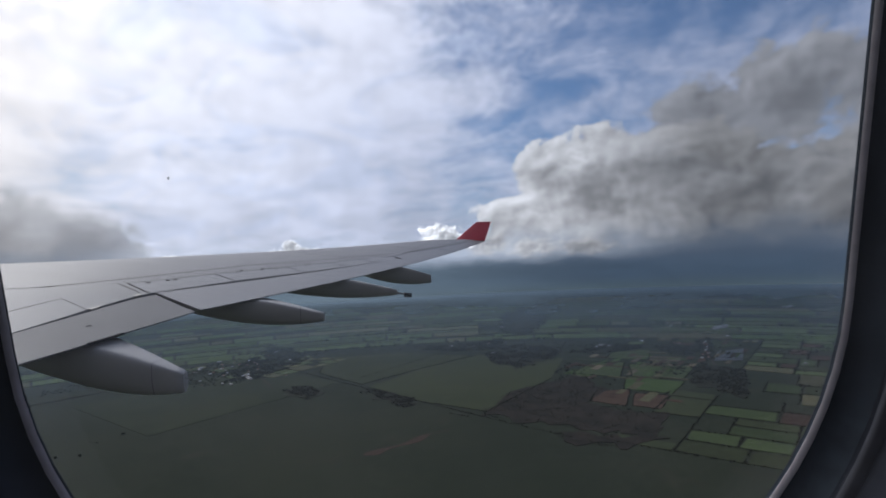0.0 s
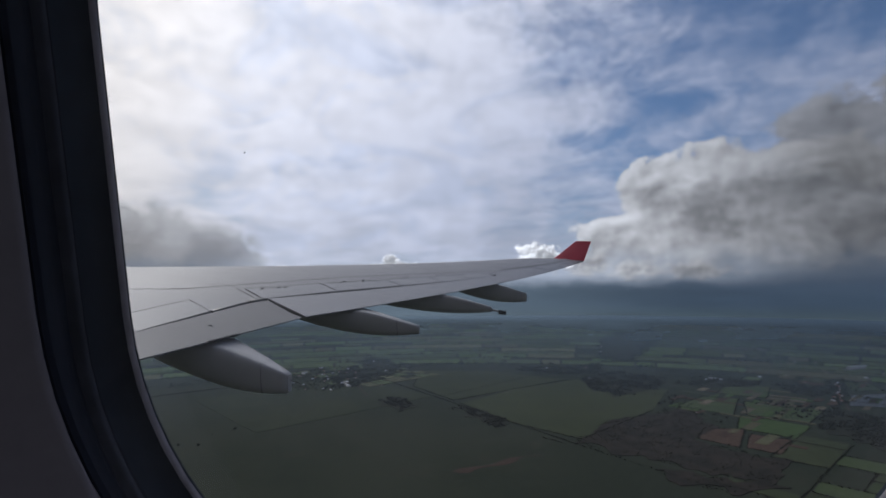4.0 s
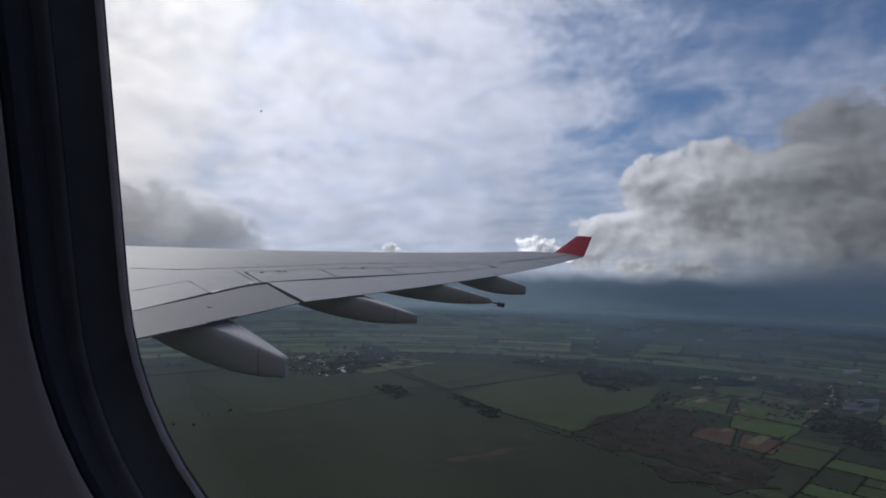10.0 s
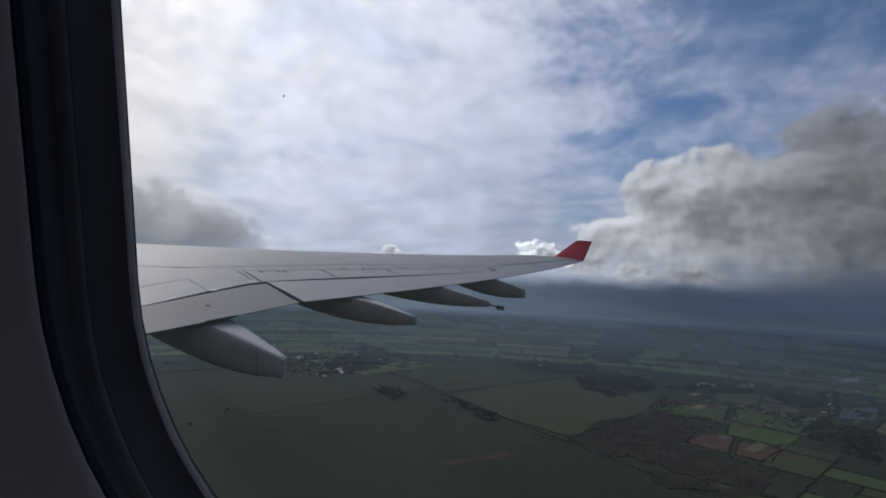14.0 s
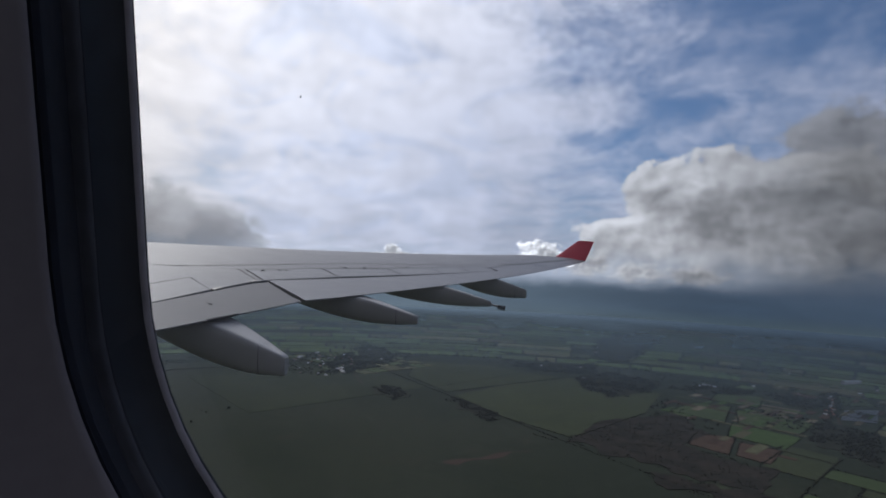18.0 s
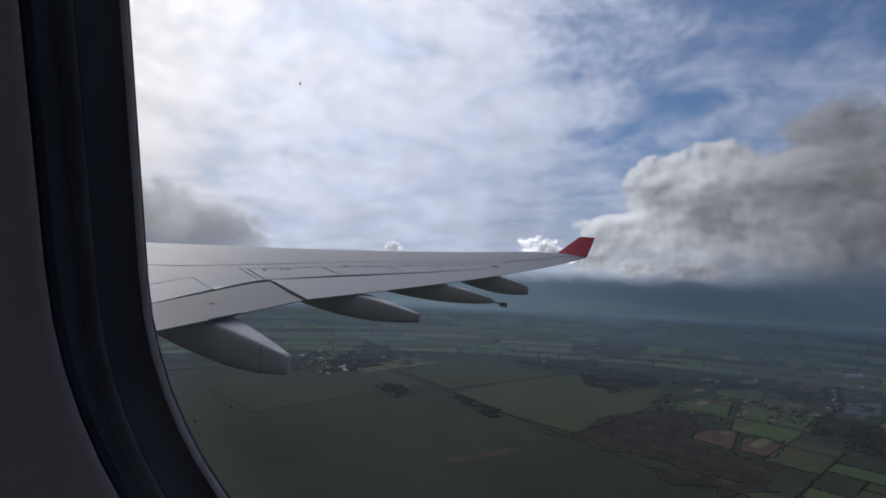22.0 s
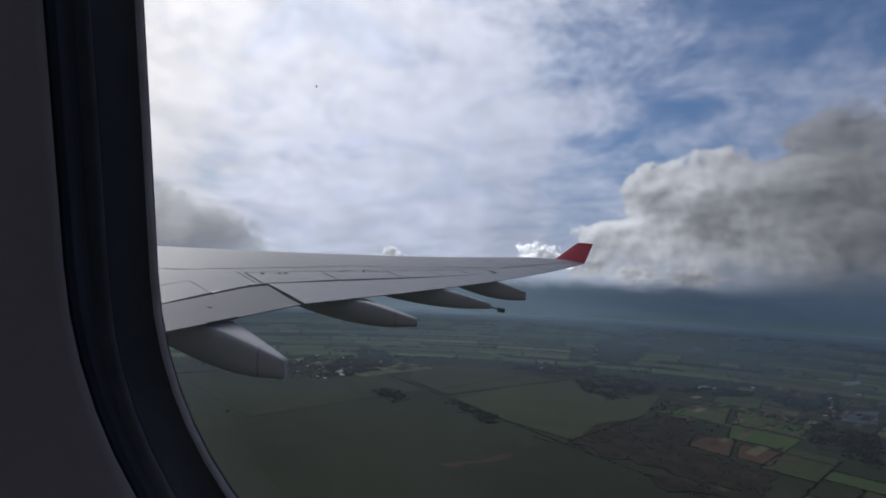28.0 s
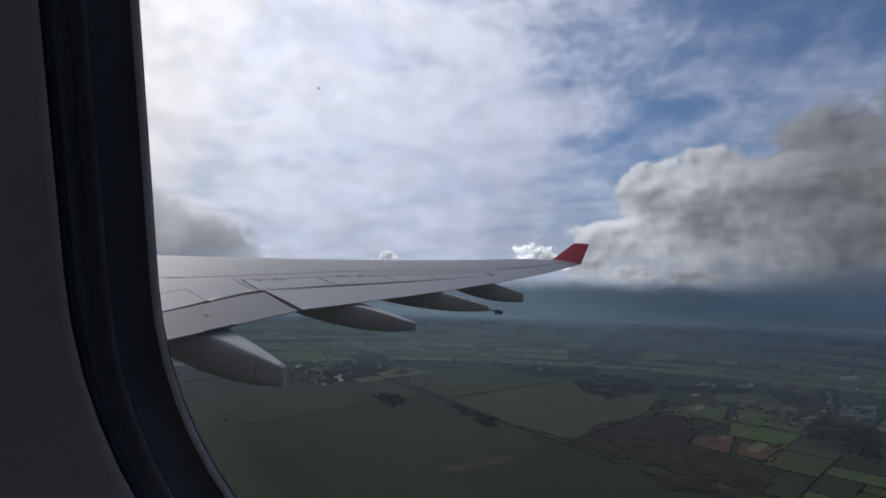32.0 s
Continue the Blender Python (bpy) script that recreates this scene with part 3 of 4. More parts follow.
def ring_part(name, profile, mat, parent, label=""):
    return part(name, loft([rounded(o, d) for o, d in profile], caps=False), mat, parent, label, angle=60)


cabin_window = tagged(new("window_1"), "oval aircraft cabin window with dark gasket", "window", kind="structure")
cabin_window.matrix_world = win_m
ring_part("window_lip", [(0.0300, -0.020), (0.0040, -0.004), (0.0, 0.0), (0.0004, 0.0012), (0.0014, 0.0016), (0.0022, 0.0)], M_LIP, cabin_window, "pale worn edge of the pane seat")
gasket = ring_part("gasket", [(0.0062, 0.0186), (0.0060, 0.0240), (0.0036, 0.0256), (0.0038, 0.0290), (0.0000, 0.0370), (-0.0090, 0.0440), (-0.0150, 0.0472), (-0.0148, 0.0490), (-0.0110, 0.0500)], M_GASKET, cabin_window, "black rubber gasket")
ring_part("gasket_band", [(0.0016, -0.003), (0.0018, 0.0010), (0.0044, 0.0030), (0.0058, 0.0070), (0.0070, 0.0112)], M_BAND, gasket, "dull blue-grey rubber band")
ring_part("gasket_groove", [(0.0070, 0.0112), (0.0074, 0.0126), (0.0062, 0.0140)], M_GASKET, gasket, "black groove")
ring_part("gasket_ridge", [(0.0062, 0.0140), (0.0044, 0.0150), (0.0038, 0.0162), (0.0044, 0.0174), (0.0062, 0.0186)], M_RIDGE, gasket, "narrow grey rubber ridge")
ring_part("reveal", [(-0.0130, 0.0478), (-0.0148, 0.0500), (-0.0140, 0.0516), (-0.0080, 0.0530), (0.0030, 0.0580), (0.0180, 0.0680), (0.0300, 0.0820), (0.0400, 0.0980), (0.0480, 0.1060)], M_LINER, cabin_window, "grey moulded window reveal")
for d in (-0.009, 0.0440):
    o = 0.014 if d < 0 else -0.0095
    pane = part("pane", loft([rounded(o, d), rounded(o, d + 0.0025)]), M_GLASS, cabin_window, "clear acrylic pane", smooth=False)
    pane.visible_shadow = False


def speck():
    bm = bmesh.new()
    bmesh.ops.create_icosphere(bm, subdivisions=2, radius=1.0)
    for v in bm.verts:
        v.co = Vector((v.co.x * 0.00055, v.co.y * 0.0003, v.co.z * (0.0011 if v.co.z > 0 else 0.0007))) * (1 + 0.35 * noise.noise(v.co * 2.3))
    ob = thing("ice_speck", bm, M_SPECK, "small dark speck of dirt on the pane", "speck")
    ob.matrix_world = Matrix.Translation((-0.0425, 0.1466 - 0.0475 + (0.0322 - 0.0402) * -0.190, 0.0322)) @ Matrix.Scale(0.32, 4)


speck()


HULL_Y, HULL_Z, HULL_R = -2.55, -0.62, 2.82


def on_hull(p, radius, out=0.0):
    """A point of the window's frame, moved in or out until it lies on the round of the hull."""
    w = win_m @ p
    w.y = HULL_Y + math.sqrt(radius * radius - (w.z - HULL_Z) ** 2) + out
    return win_m.inverted() @ w


def panel_loops(inner, half_x, radius, out):
    """Loops from the window's mouth to a rectangle, following the round of the hull."""
    loops = []
    for k in (0.12, 0.3, 0.55, 0.8, 1.0):
        loop = []
        for p in inner:
            q = max(abs(p.x) / half_x, abs(p.z) / 0.93)
            loop.append(on_hull(p.lerp(Vector((p.x / q, p.y, p.z / q)), k), radius, out))
        loops.append(loop)
    return loops


def liner_wall():
    """The cabin side wall with the window's opening through it."""
    inner = rounded(0.0480, 0.106)
    bm = loft([rounded(0.0480, 0.098), inner] + panel_loops(inner, 1.5, 2.665, 0.004), caps=False)
    ob = thing("wall_window_side", bm, M_LINER, "grey moulded cabin side wall", "wall", kind="structure", angle=60)
    ob.matrix_world = win_m


liner_wall()


def outer_skin():
    """The fuselage skin outside, with the window's opening through it."""
    inner = rounded(0.075, -0.044)
    bm = loft([rounded(0.050, -0.024), inner] + panel_loops(inner, 1.34, HULL_R, 0.0), caps=False)
    ob = thing("wall_fuselage_skin", bm, M_SKIN, "painted metal fuselage skin", "wall", kind="structure", angle=60)
    ob.matrix_world = win_m


outer_skin()


def barrel():
    """The rest of the fuselage's skin, above, below and beside the window panel."""
    rings = []
    c_y, c_z, r = HULL_Y, HULL_Z, HULL_R
    n = 40
    for x in (-24.0, -1.32, 1.36, 22.0):
        rings.append([Vector((x, c_y + r * math.cos(a), c_z + r * math.sin(a))) for a in [radians(33 + (360 - 66 + 24) * i / n) for i in range(n + 1)]])
    bm = loft(rings, closed=False)
    for xa, xb in ((-24.0, -1.32), (1.36, 22.0)):
        arc = [radians(-10 + 44 * i / 10) for i in range(11)]
        r2 = [[Vector((x, c_y + r * math.cos(a), c_z + r * math.sin(a))) for a in arc] for x in (xa, xb)]
        vs = [[bm.verts.new(p) for p in row] for row in r2]
        for i in range(10):
            bm.faces.new((vs[0][i], vs[0][i + 1], vs[1][i + 1], vs[1][i]))
    thing("wall_fuselage_barrel", bm, M_SKIN, "painted metal fuselage barrel", "wall", kind="structure", angle=60)


barrel()
# unseen fill lamp, added to brighten the liner round the window
lamp_data = bpy.data.lights.new("cabin_fill_light", "AREA")
lamp_data.shape, lamp_data.size, lamp_data.size_y = "RECTANGLE", 2.4, 0.25
lamp_data.energy, lamp_data.color = 2.6, (0.95, 0.93, 1.0)
cabin_fill_light = new("cabin_fill_light", lamp_data)
cabin_fill_light.matrix_world = look((0.0, -1.0, 0.84), (0.0, -1.0, -1.0))
CAB = [("floor", (-1.5, 1.5, -2.4, 0.10, -1.12, -1.06), M_CARPET, "dark blue cabin carpet", "floor"),
       ("ceiling", (-1.5, 1.5, -2.4, -0.36, 0.86, 0.92), M_LINER, "pale cabin ceiling panel", "ceiling"),
       ("wall_aisle_side", (-1.5, 1.5, -2.46, -2.4, -1.12, 0.92), M_LINER, "grey cabin partition", "wall"),
       ("wall_fore", (-1.56, -1.5, -2.46, 0.11, -1.12, 0.92), M_LINER, "grey cabin partition", "wall"),
       ("wall_aft", (1.5, 1.56, -2.46, 0.11, -1.12, 0.92), M_LINER, "grey cabin partition", "wall")]
for nm, b, mat, lab, cat in CAB:
    thing(nm, box(*b), mat, lab, cat, kind="structure", smooth=False)

# ---------------------------------------------------------------- the land below
LAND = -480.0
FAR = 4880.0


def land_z(x, y):
    """The plain, which rises into low uplands far out."""
    t = max(0.0, min(1.0, (math.hypot(x, y) - 2900.0) / (FAR - 2900.0)))
    return LAND + 115.0 * (t * t * (3 - 2 * t)) ** 1.25


def land_material(name, colours, scale, rand=0.0, rough=0.95, bump=0.0):
    """Grass, soil and crops: two or three tones in patches, with tramlines of a finer grain."""
    m = bpy.data.materials.new(name)
    m.use_nodes = True
    g = Nodes(m.node_tree)
    b = g.node("ShaderNodeBsdfPrincipled")
    co = g.node("ShaderNodeNewGeometry").outputs["Position"]
    a, c, e = colours
    n1, n2, n3 = g.noise(co, scale, 6.0, 0.6), g.noise(co, scale * 4.3, 5.0, 0.65), g.noise(co, scale * 19, 3.0, 0.6)
    col = g.mix(g.ramp(n1, 0.38, 0.62), a, c)
    col = g.mix(g.ramp(n2, 0.56, 0.74), col, e)
    col = g.scale(col, g.ramp(n3, 0.3, 0.7, 0.91, 1.09))
    if rand:
        col = g.scale(col, g.ramp(g.math("FRACT", g.math("ADD", g.node("ShaderNodeObjectInfo").outputs["Random"], g.node("ShaderNodeNewGeometry").outputs["Random Per Island"])), 0.0, 1.0, 1.0 - rand, 1.0 + rand))
    g.put(b.inputs["Base Color"], col)
    b.inputs["Roughness"].default_value = rough
    b.inputs["Specular IOR Level"].default_value = 0.1
    g.put(g.node("ShaderNodeOutputMaterial").inputs[0], b.outputs[0])
    return m


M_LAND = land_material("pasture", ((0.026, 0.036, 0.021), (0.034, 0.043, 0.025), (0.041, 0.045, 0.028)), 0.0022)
M_FIELDS = [land_material("field_green", ((0.062, 0.090, 0.038), (0.076, 0.104, 0.043), (0.062, 0.080, 0.042)), 0.006, 0.30),
            land_material("field_bright", ((0.056, 0.095, 0.029), (0.064, 0.105, 0.032), (0.054, 0.080, 0.033)), 0.006, 0.15),
            land_material("field_soil", ((0.066, 0.043, 0.030), (0.076, 0.049, 0.034), (0.054, 0.046, 0.031)), 0.008, 0.2),
            land_material("field_dry", ((0.095, 0.098, 0.053), (0.115, 0.108, 0.060), (0.082, 0.088, 0.046)), 0.007, 0.25),
            land_material("field_pasture", ((0.044, 0.057, 0.027), (0.053, 0.065, 0.030), (0.051, 0.058, 0.033)), 0.003, 0.10)]
# lighter copies for the far plots: sunlight put into the colour, soil excepted
M_FAR_LIT = [land_material("far_meadow_lit", ((0.090, 0.130, 0.052), (0.110, 0.150, 0.060), (0.082, 0.112, 0.054)), 0.004, 0.35),
         land_material("far_crop_lit", ((0.090, 0.145, 0.045), (0.105, 0.160, 0.050), (0.080, 0.120, 0.046)), 0.004, 0.2),
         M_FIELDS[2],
         land_material("far_stubble_lit", ((0.135, 0.140, 0.076), (0.155, 0.152, 0.084), (0.112, 0.122, 0.066)), 0.004, 0.3),
         land_material("far_pasture_lit", ((0.076, 0.100, 0.046), (0.090, 0.114, 0.052), (0.072, 0.090, 0.048)), 0.003, 0.25)]
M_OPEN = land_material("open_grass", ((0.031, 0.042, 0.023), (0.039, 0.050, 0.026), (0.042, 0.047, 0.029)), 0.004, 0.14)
M_SCRUB = land_material("brown_scrub", ((0.020, 0.019, 0.015), (0.034, 0.029, 0.022), (0.026, 0.030, 0.018)), 0.022, 0.1)
M_UNDER = land_material("woodland_floor", ((0.025, 0.029, 0.018), (0.031, 0.034, 0.021), (0.037, 0.038, 0.025)), 0.02, 0.1)
M_STRAW = land_material("field_stubble", ((0.14, 0.12, 0.080), (0.18, 0.15, 0.105), (0.10, 0.09, 0.058)), 0.010, 0.25)
M_WOOD = land_material("woodland_leaves", ((0.023, 0.026, 0.017), (0.030, 0.031, 0.021), (0.040, 0.041, 0.027)), 0.03)
M_TRACK = land_material("dirt_track", ((0.055, 0.046, 0.034), (0.065, 0.053, 0.039), (0.046, 0.042, 0.03)), 0.02)
M_ROOF = material("sheet_roof", (0.38, 0.38, 0.40), 0.5, 0.0, 0.15, 0.3, 3.0, rand=0.35)
M_TILE = material("tile_roof", (0.22, 0.10, 0.07), 0.8, 0.0, 0.2, 0.4, 3.0, rand=0.3)
M_WALL = material("house_plaster", (0.28, 0.26, 0.23), 0.85, 0.0, 0.12, 0.4, 3.0, rand=0.25)
M_WATER = material("pond_water", (0.035, 0.042, 0.052), 0.55, 0.0, 0.15, 0.01, 0.1)


def ground_sheet():
    bm = bmesh.new()
    n, rs = 128, [0, 150, 400, 800, 1200, 1600, 2000, 2500] + [2900 + 99 * i for i in range(21)]
    rows = []
    for r in rs[1:]:
        rows.append([bm.verts.new((r * math.cos(2 * math.pi * i / n), r * math.sin(2 * math.pi * i / n), land_z(r, 0))) for i in range(n)])
    c = bm.verts.new((0, 0, LAND))
    for i in range(n):
        bm.faces.new((c, rows[0][i], rows[0][(i + 1) % n]))
    for a, b in zip(rows, rows[1:]):
        for i in range(n):
            j = (i + 1) % n
            bm.faces.new((a[i], b[i], b[j], a[j]))
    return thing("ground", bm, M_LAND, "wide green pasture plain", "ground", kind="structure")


ground = ground_sheet()

# ---------------------------------------------------------------- fields, hedges and woods
GRID = radians(47)
AX, BX = Vector((math.cos(GRID), math.sin(GRID))), Vector((math.sin(GRID), -math.cos(GRID)))


def at_grid(p, q):
    return AX * p + BX * q


def to_grid(x, y):
    v = Vector((x, y))
    return v.dot(AX), v.dot(BX)


rng = random.Random(11)
leaves = []


def split(p0, p1, q0, q1, small):
    """Cut a tract of farmland into plots."""
    a, b = p1 - p0, q1 - q0
    if max(a, b) < small * rng.uniform(1.2, 2.2):
        leaves.append((p0, p1, q0, q1))
        return
    k = rng.uniform(0.36, 0.64)
    if a > b * rng.uniform(0.7, 1.2):
        split(p0, p0 + a * k, q0, q1, small)
        split(p0 + a * k, p1, q0, q1, small)
    else:
        split(p0, p1, q0, q0 + b * k, small)
        split(p0, p1, q0 + b * k, q1, small)


split(1300, 3150, -1000, 300, 105)
tract = len(leaves)
split(2350, 3100, -2100, -1000, 210)
split(700, 2350, -2300, -1000, 420)


def prism(corners, z0, z1):
    bm = bmesh.new()
    lo = [bm.verts.new((*c, land_z(*c) + z0)) for c in corners]
    hi = [bm.verts.new((*c, land_z(*c) + z1)) for c in corners]
    bm.faces.new(hi)
    for i in range(len(corners)):
        j = (i + 1) % len(corners)
        bm.faces.new((lo[i], lo[j], hi[j], hi[i]))
    return bm


def inside(x, y, poly):
    hit = False
    for (xa, ya), (xb, yb) in zip(poly, poly[1:] + poly[:1]):
        if (ya > y) != (yb > y) and x < xa + (xb - xa) * (y - ya) / (yb - ya):
            hit = not hit
    return hit


# the plots that stand out, each a corner list on the plain
PLOTS = [(4, [(-110, 2060), (110, 2330), (400, 2550), (750, 2330), (580, 1970), (270, 1620), (70, 1800)]),
         (4, [(-350, 2770), (20, 2760), (360, 2540), (40, 2270), (-140, 2110), (-340, 2380)]),
         (1, [(830, 1870), (860, 1910), (1010, 1780), (890, 1650), (770, 1750)]),
         (2, [(670, 1750), (790, 1740), (690, 1560), (610, 1640)]), (2, [(780, 1690), (870, 1630), (770, 1500), (710, 1560)]),
         (0, [(1050, 2460), (1190, 2380), (1070, 2170), (920, 2260)]), (0, [(830, 2190), (960, 2160), (830, 1910), (690, 2040)]),
         (0, [(960, 2120), (1170, 1990), (1020, 1810), (880, 1920)]), (3, [(1250, 2820), (1360, 2840), (1280, 2710), (1210, 2720)]),
         (3, [(1430, 2770), (1500, 2730), (1390, 2560), (1330, 2590)]), (0, [(1560, 2500), (1660, 2500), (1600, 2320), (1460, 2310)])]
STRIPS = [[(1110, 2240), (1220, 2170), (1205, 2150), (1095, 2220)], [(1085, 2195), (1195, 2135), (1170, 2100), (1060, 2160)], [(1040, 2110), (1140, 2040), (1110, 2010), (1010, 2060)]]
WOODS = [[(240, 1570), (410, 1840), (690, 1990), (720, 1760), (590, 1630), (690, 1530), (760, 1440), (660, 1310), (530, 1350), (390, 1470)],
         [(430, 2550), (650, 2790), (840, 2590), (720, 2350), (520, 2200), (430, 2340)], [(820, 2460), (1010, 2570), (1230, 2520), (1130, 2390), (920, 2390)],
         [(-440, 2090), (-380, 2170), (-270, 2020), (-320, 1930)], [(-120, 2030), (-40, 1960), (80, 1800), (20, 1730), (-30, 1800)],
         [(1480, 2500), (1620, 2590), (1400, 2240), (1230, 2000), (1310, 1880), (1060, 1530), (1020, 1770), (1260, 2060)], [(1230, 2450), (1350, 2500), (1360, 2260), (1240, 2190), (1220, 2300)],
         [(110, 2920), (410, 2900), (630, 3050), (560, 2690), (250, 2680)], [(-770, 2700), (-740, 3230), (-370, 2950), (-480, 2610), (-570, 2370), (-710, 2340)],
         [(770, 3790), (1160, 4220), (1250, 3860), (820, 3090), (620, 3040)], [(400, 1370), (530, 1330), (680, 1290), (550, 1230), (440, 1280)]]
kept_clear = [q for k, q in PLOTS] + STRIPS + WOODS[:8]
edges = []
count = 0
for kind, corners in PLOTS:
    part("field", prism(corners, -0.5, 1.1), M_FIELDS[kind], ground, smooth=False)
    for (xa, ya), (xb, yb) in zip(corners, corners[1:] + corners[:1]):
        (pa, qa), (pb, qb) = to_grid(xa, ya), to_grid(xb, yb)
        if kind != 4 or rng.random() < 0.6:
            edges.append((pa, pb, qa, qb))
for corners in STRIPS:
    part("field", prism(corners, -0.5, 1.1), M_STRAW, ground, smooth=False)
# narrow strips of stubble and vegetables between the copses
for i in range(110):
    c = Vector((rng.uniform(700, 1900), 0))
    c.y = c.x * 1.0 + rng.uniform(650, 1450)
    u, v = (AX, BX) if rng.random() < 0.7 else (BX, AX)
    a, b = rng.uniform(28, 60), rng.uniform(7, 16)
    corners = [c + u * a + v * b, c - u * a + v * b, c - u * a - v * b, c + u * a - v * b]
    if not any(inside(q.x, q.y, poly) for poly in WOODS for q in corners + [c]):
        part("field", prism(corners, -0.5, 1.6), rng.choice((M_STRAW, M_FIELDS[3], M_FIELDS[1], M_FIELDS[2])), ground, smooth=False)
far_fields = [[], [], [], [], []]
for index, (p0, p1, q0, q1) in enumerate(leaves):
    pm, qm = (p0 + p1) / 2, (q0 + q1) / 2
    c = at_grid(pm, qm)
    if c.length > 3080:
        continue
    g_ = 5.0
    cs = [at_grid(p + rng.uniform(-6, 6), q + rng.uniform(-6, 6)) for p, q in ((p0 + g_, q0 + g_), (p1 - g_, q0 + g_), (p1 - g_, q1 - g_), (p0 + g_, q1 - g_))]
    if any(inside(v.x, v.y, poly) for poly in kept_clear for v in [c] + [c.lerp(k, 0.8) for k in cs]):
        continue
    open_land = c.x < 0.36 * c.y + 40 or index >= tract
    if not open_land or (c.x > -100 and rng.random() < 0.25):
        edges.append((p0, p1, q0, q0))
    if not open_land or (c.x > -100 and rng.random() < 0.25):
        edges.append((p0, p0, q0, q1))
    if rng.random() < (0.5 if open_land else 0.15):
        continue
    kind = 4 if open_land else rng.choices((0, 1, 2, 3, 4), (0.46, 0.05, 0.07, 0.10, 0.32))[0]
    if open_land or (index < tract and count < 260):
        count += 1
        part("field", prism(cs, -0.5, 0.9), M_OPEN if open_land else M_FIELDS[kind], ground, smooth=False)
    else:
        far_fields[kind].append(cs)
# strip plots round the village
split_from = len(leaves)
vp, vq = to_grid(-640, 2680)
split(vp - 260, vp + 260, vq - 300, vq + 300, 62)
for p0, p1, q0, q1 in leaves[split_from:]:
    if rng.random() < 0.8:
        edges.append((p0, p1, q0, q0))
    if rng.random() < 0.5:
        far_fields[rng.choice((0, 3, 4, 4))].append([at_grid(p, q) for p, q in ((p0 + 4, q0 + 4), (p1 - 4, q0 + 4), (p1 - 4, q1 - 4), (p0 + 4, q1 - 4))])
# long narrow plots and shelter belts on the far uplands
belts = []
r = 3010.0
while r < 4740:
    depth = rng.uniform(45, 150)
    th = -1.0
    while th < 1.05:
        w = rng.uniform(0.03, 0.16)
        if rng.random() < 0.84:
            kind = rng.choices((0, 1, 3, 4), (0.50, 0.10, 0.20, 0.20))[0]
            t0, t1, r0, r1 = th + 0.002, th + w - 0.002, r + rng.uniform(0, 14), r + depth - rng.uniform(4, 16)
            n = 4
            far_fields[kind].append([Vector((r0 * math.sin(t0 + (t1 - t0) * i / n), r0 * math.cos(t0 + (t1 - t0) * i / n))) for i in range(n + 1)]
                                    + [Vector((r1 * math.sin(t1 + (t0 - t1) * i / n), r1 * math.cos(t1 + (t0 - t1) * i / n))) for i in range(n + 1)])
        if r < 3800 and rng.random() < 0.42:
            belts.append((r, th, w))
        th += w
    r += depth
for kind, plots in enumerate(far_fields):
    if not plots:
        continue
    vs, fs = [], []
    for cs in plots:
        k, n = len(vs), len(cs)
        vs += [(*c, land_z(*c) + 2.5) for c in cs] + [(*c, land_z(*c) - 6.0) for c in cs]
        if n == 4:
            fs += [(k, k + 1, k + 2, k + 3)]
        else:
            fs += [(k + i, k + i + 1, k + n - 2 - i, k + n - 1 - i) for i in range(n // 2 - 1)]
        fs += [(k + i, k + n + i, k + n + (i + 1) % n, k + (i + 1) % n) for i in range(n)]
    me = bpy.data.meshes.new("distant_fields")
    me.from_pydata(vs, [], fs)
    # far plots take the tones with painted sunlight
    me.materials.append(M_FAR_LIT[kind])
    tagged(new("distant_fields", me), ("green crop plots far out on the plain", "bright green crop plots far out on the plain", "ploughed brown plots far out on the plain", "dry straw-coloured plots far out on the plain", "pasture plots far out on the plain, painted paler as if sunlit")[kind], "fields", kind="stuff")
# long hedges across the open pasture
for (xa, ya), (xb, yb) in (((-603, 2661), (226, 1599)), ((226, 1599), (520, 1240)), ((-203, 2175), (201, 2633)), ((-1500, 2060), (703, 3891)), ((-900, 3950), (-368, 2991)), ((-1500, 2900), (-500, 3700)), ((200, 2633), (900, 3300))):
    a, b = to_grid(xa, ya), to_grid(xb, yb)
    edges.append((a[0], b[0], a[1], b[1]))


def clump_template(seed, sub=1):
    bm = bmesh.new()
    bmesh.ops.create_icosphere(bm, subdivisions=sub, radius=1.0)
    off = Vector((seed * 7.3, seed * 3.1, seed))
    for v in bm.verts:
        k = 1 + 0.45 * noise.noise(v.co * 1.7 + off)
        v.co = Vector((v.co.x * k, v.co.y * k, max(v.co.z, -0.75) * (0.85 + 0.3 * noise.noise(v.co * 2.9 + off)) + 0.7))
    vs = np.array([v.co[:] for v in bm.verts])
    fs = np.array([[v.index for v in f.verts] for f in bm.faces])
    bm.free()
    return vs, fs


TEMPLATES = [clump_template(i) for i in range(6)]


def scatter(name, spots, mat, label, category):
    """Many crowns, joined into one object."""
    vs, fs, base = [], [], 0
    for x, y, r in spots:
        v, f = TEMPLATES[rng.randrange(6)]
        a = rng.uniform(0, 6.283)
        rot = np.array([[math.cos(a), -math.sin(a), 0], [math.sin(a), math.cos(a), 0], [0, 0, 1]])
        w = (v @ rot.T) * np.array([r, r, r * rng.uniform(0.7, 1.15)]) + np.array([x, y, land_z(x, y)])
        vs.append(w)
        fs.append(f + base)
        base += len(v)
    me = bpy.data.meshes.new(name)
    me.from_pydata(np.concatenate(vs).tolist(), [], np.concatenate(fs).tolist())
    for pl in me.polygons:
        pl.use_smooth = True
    me.materials.append(mat)
    return tagged(new(name, me), label, category, kind="stuff")


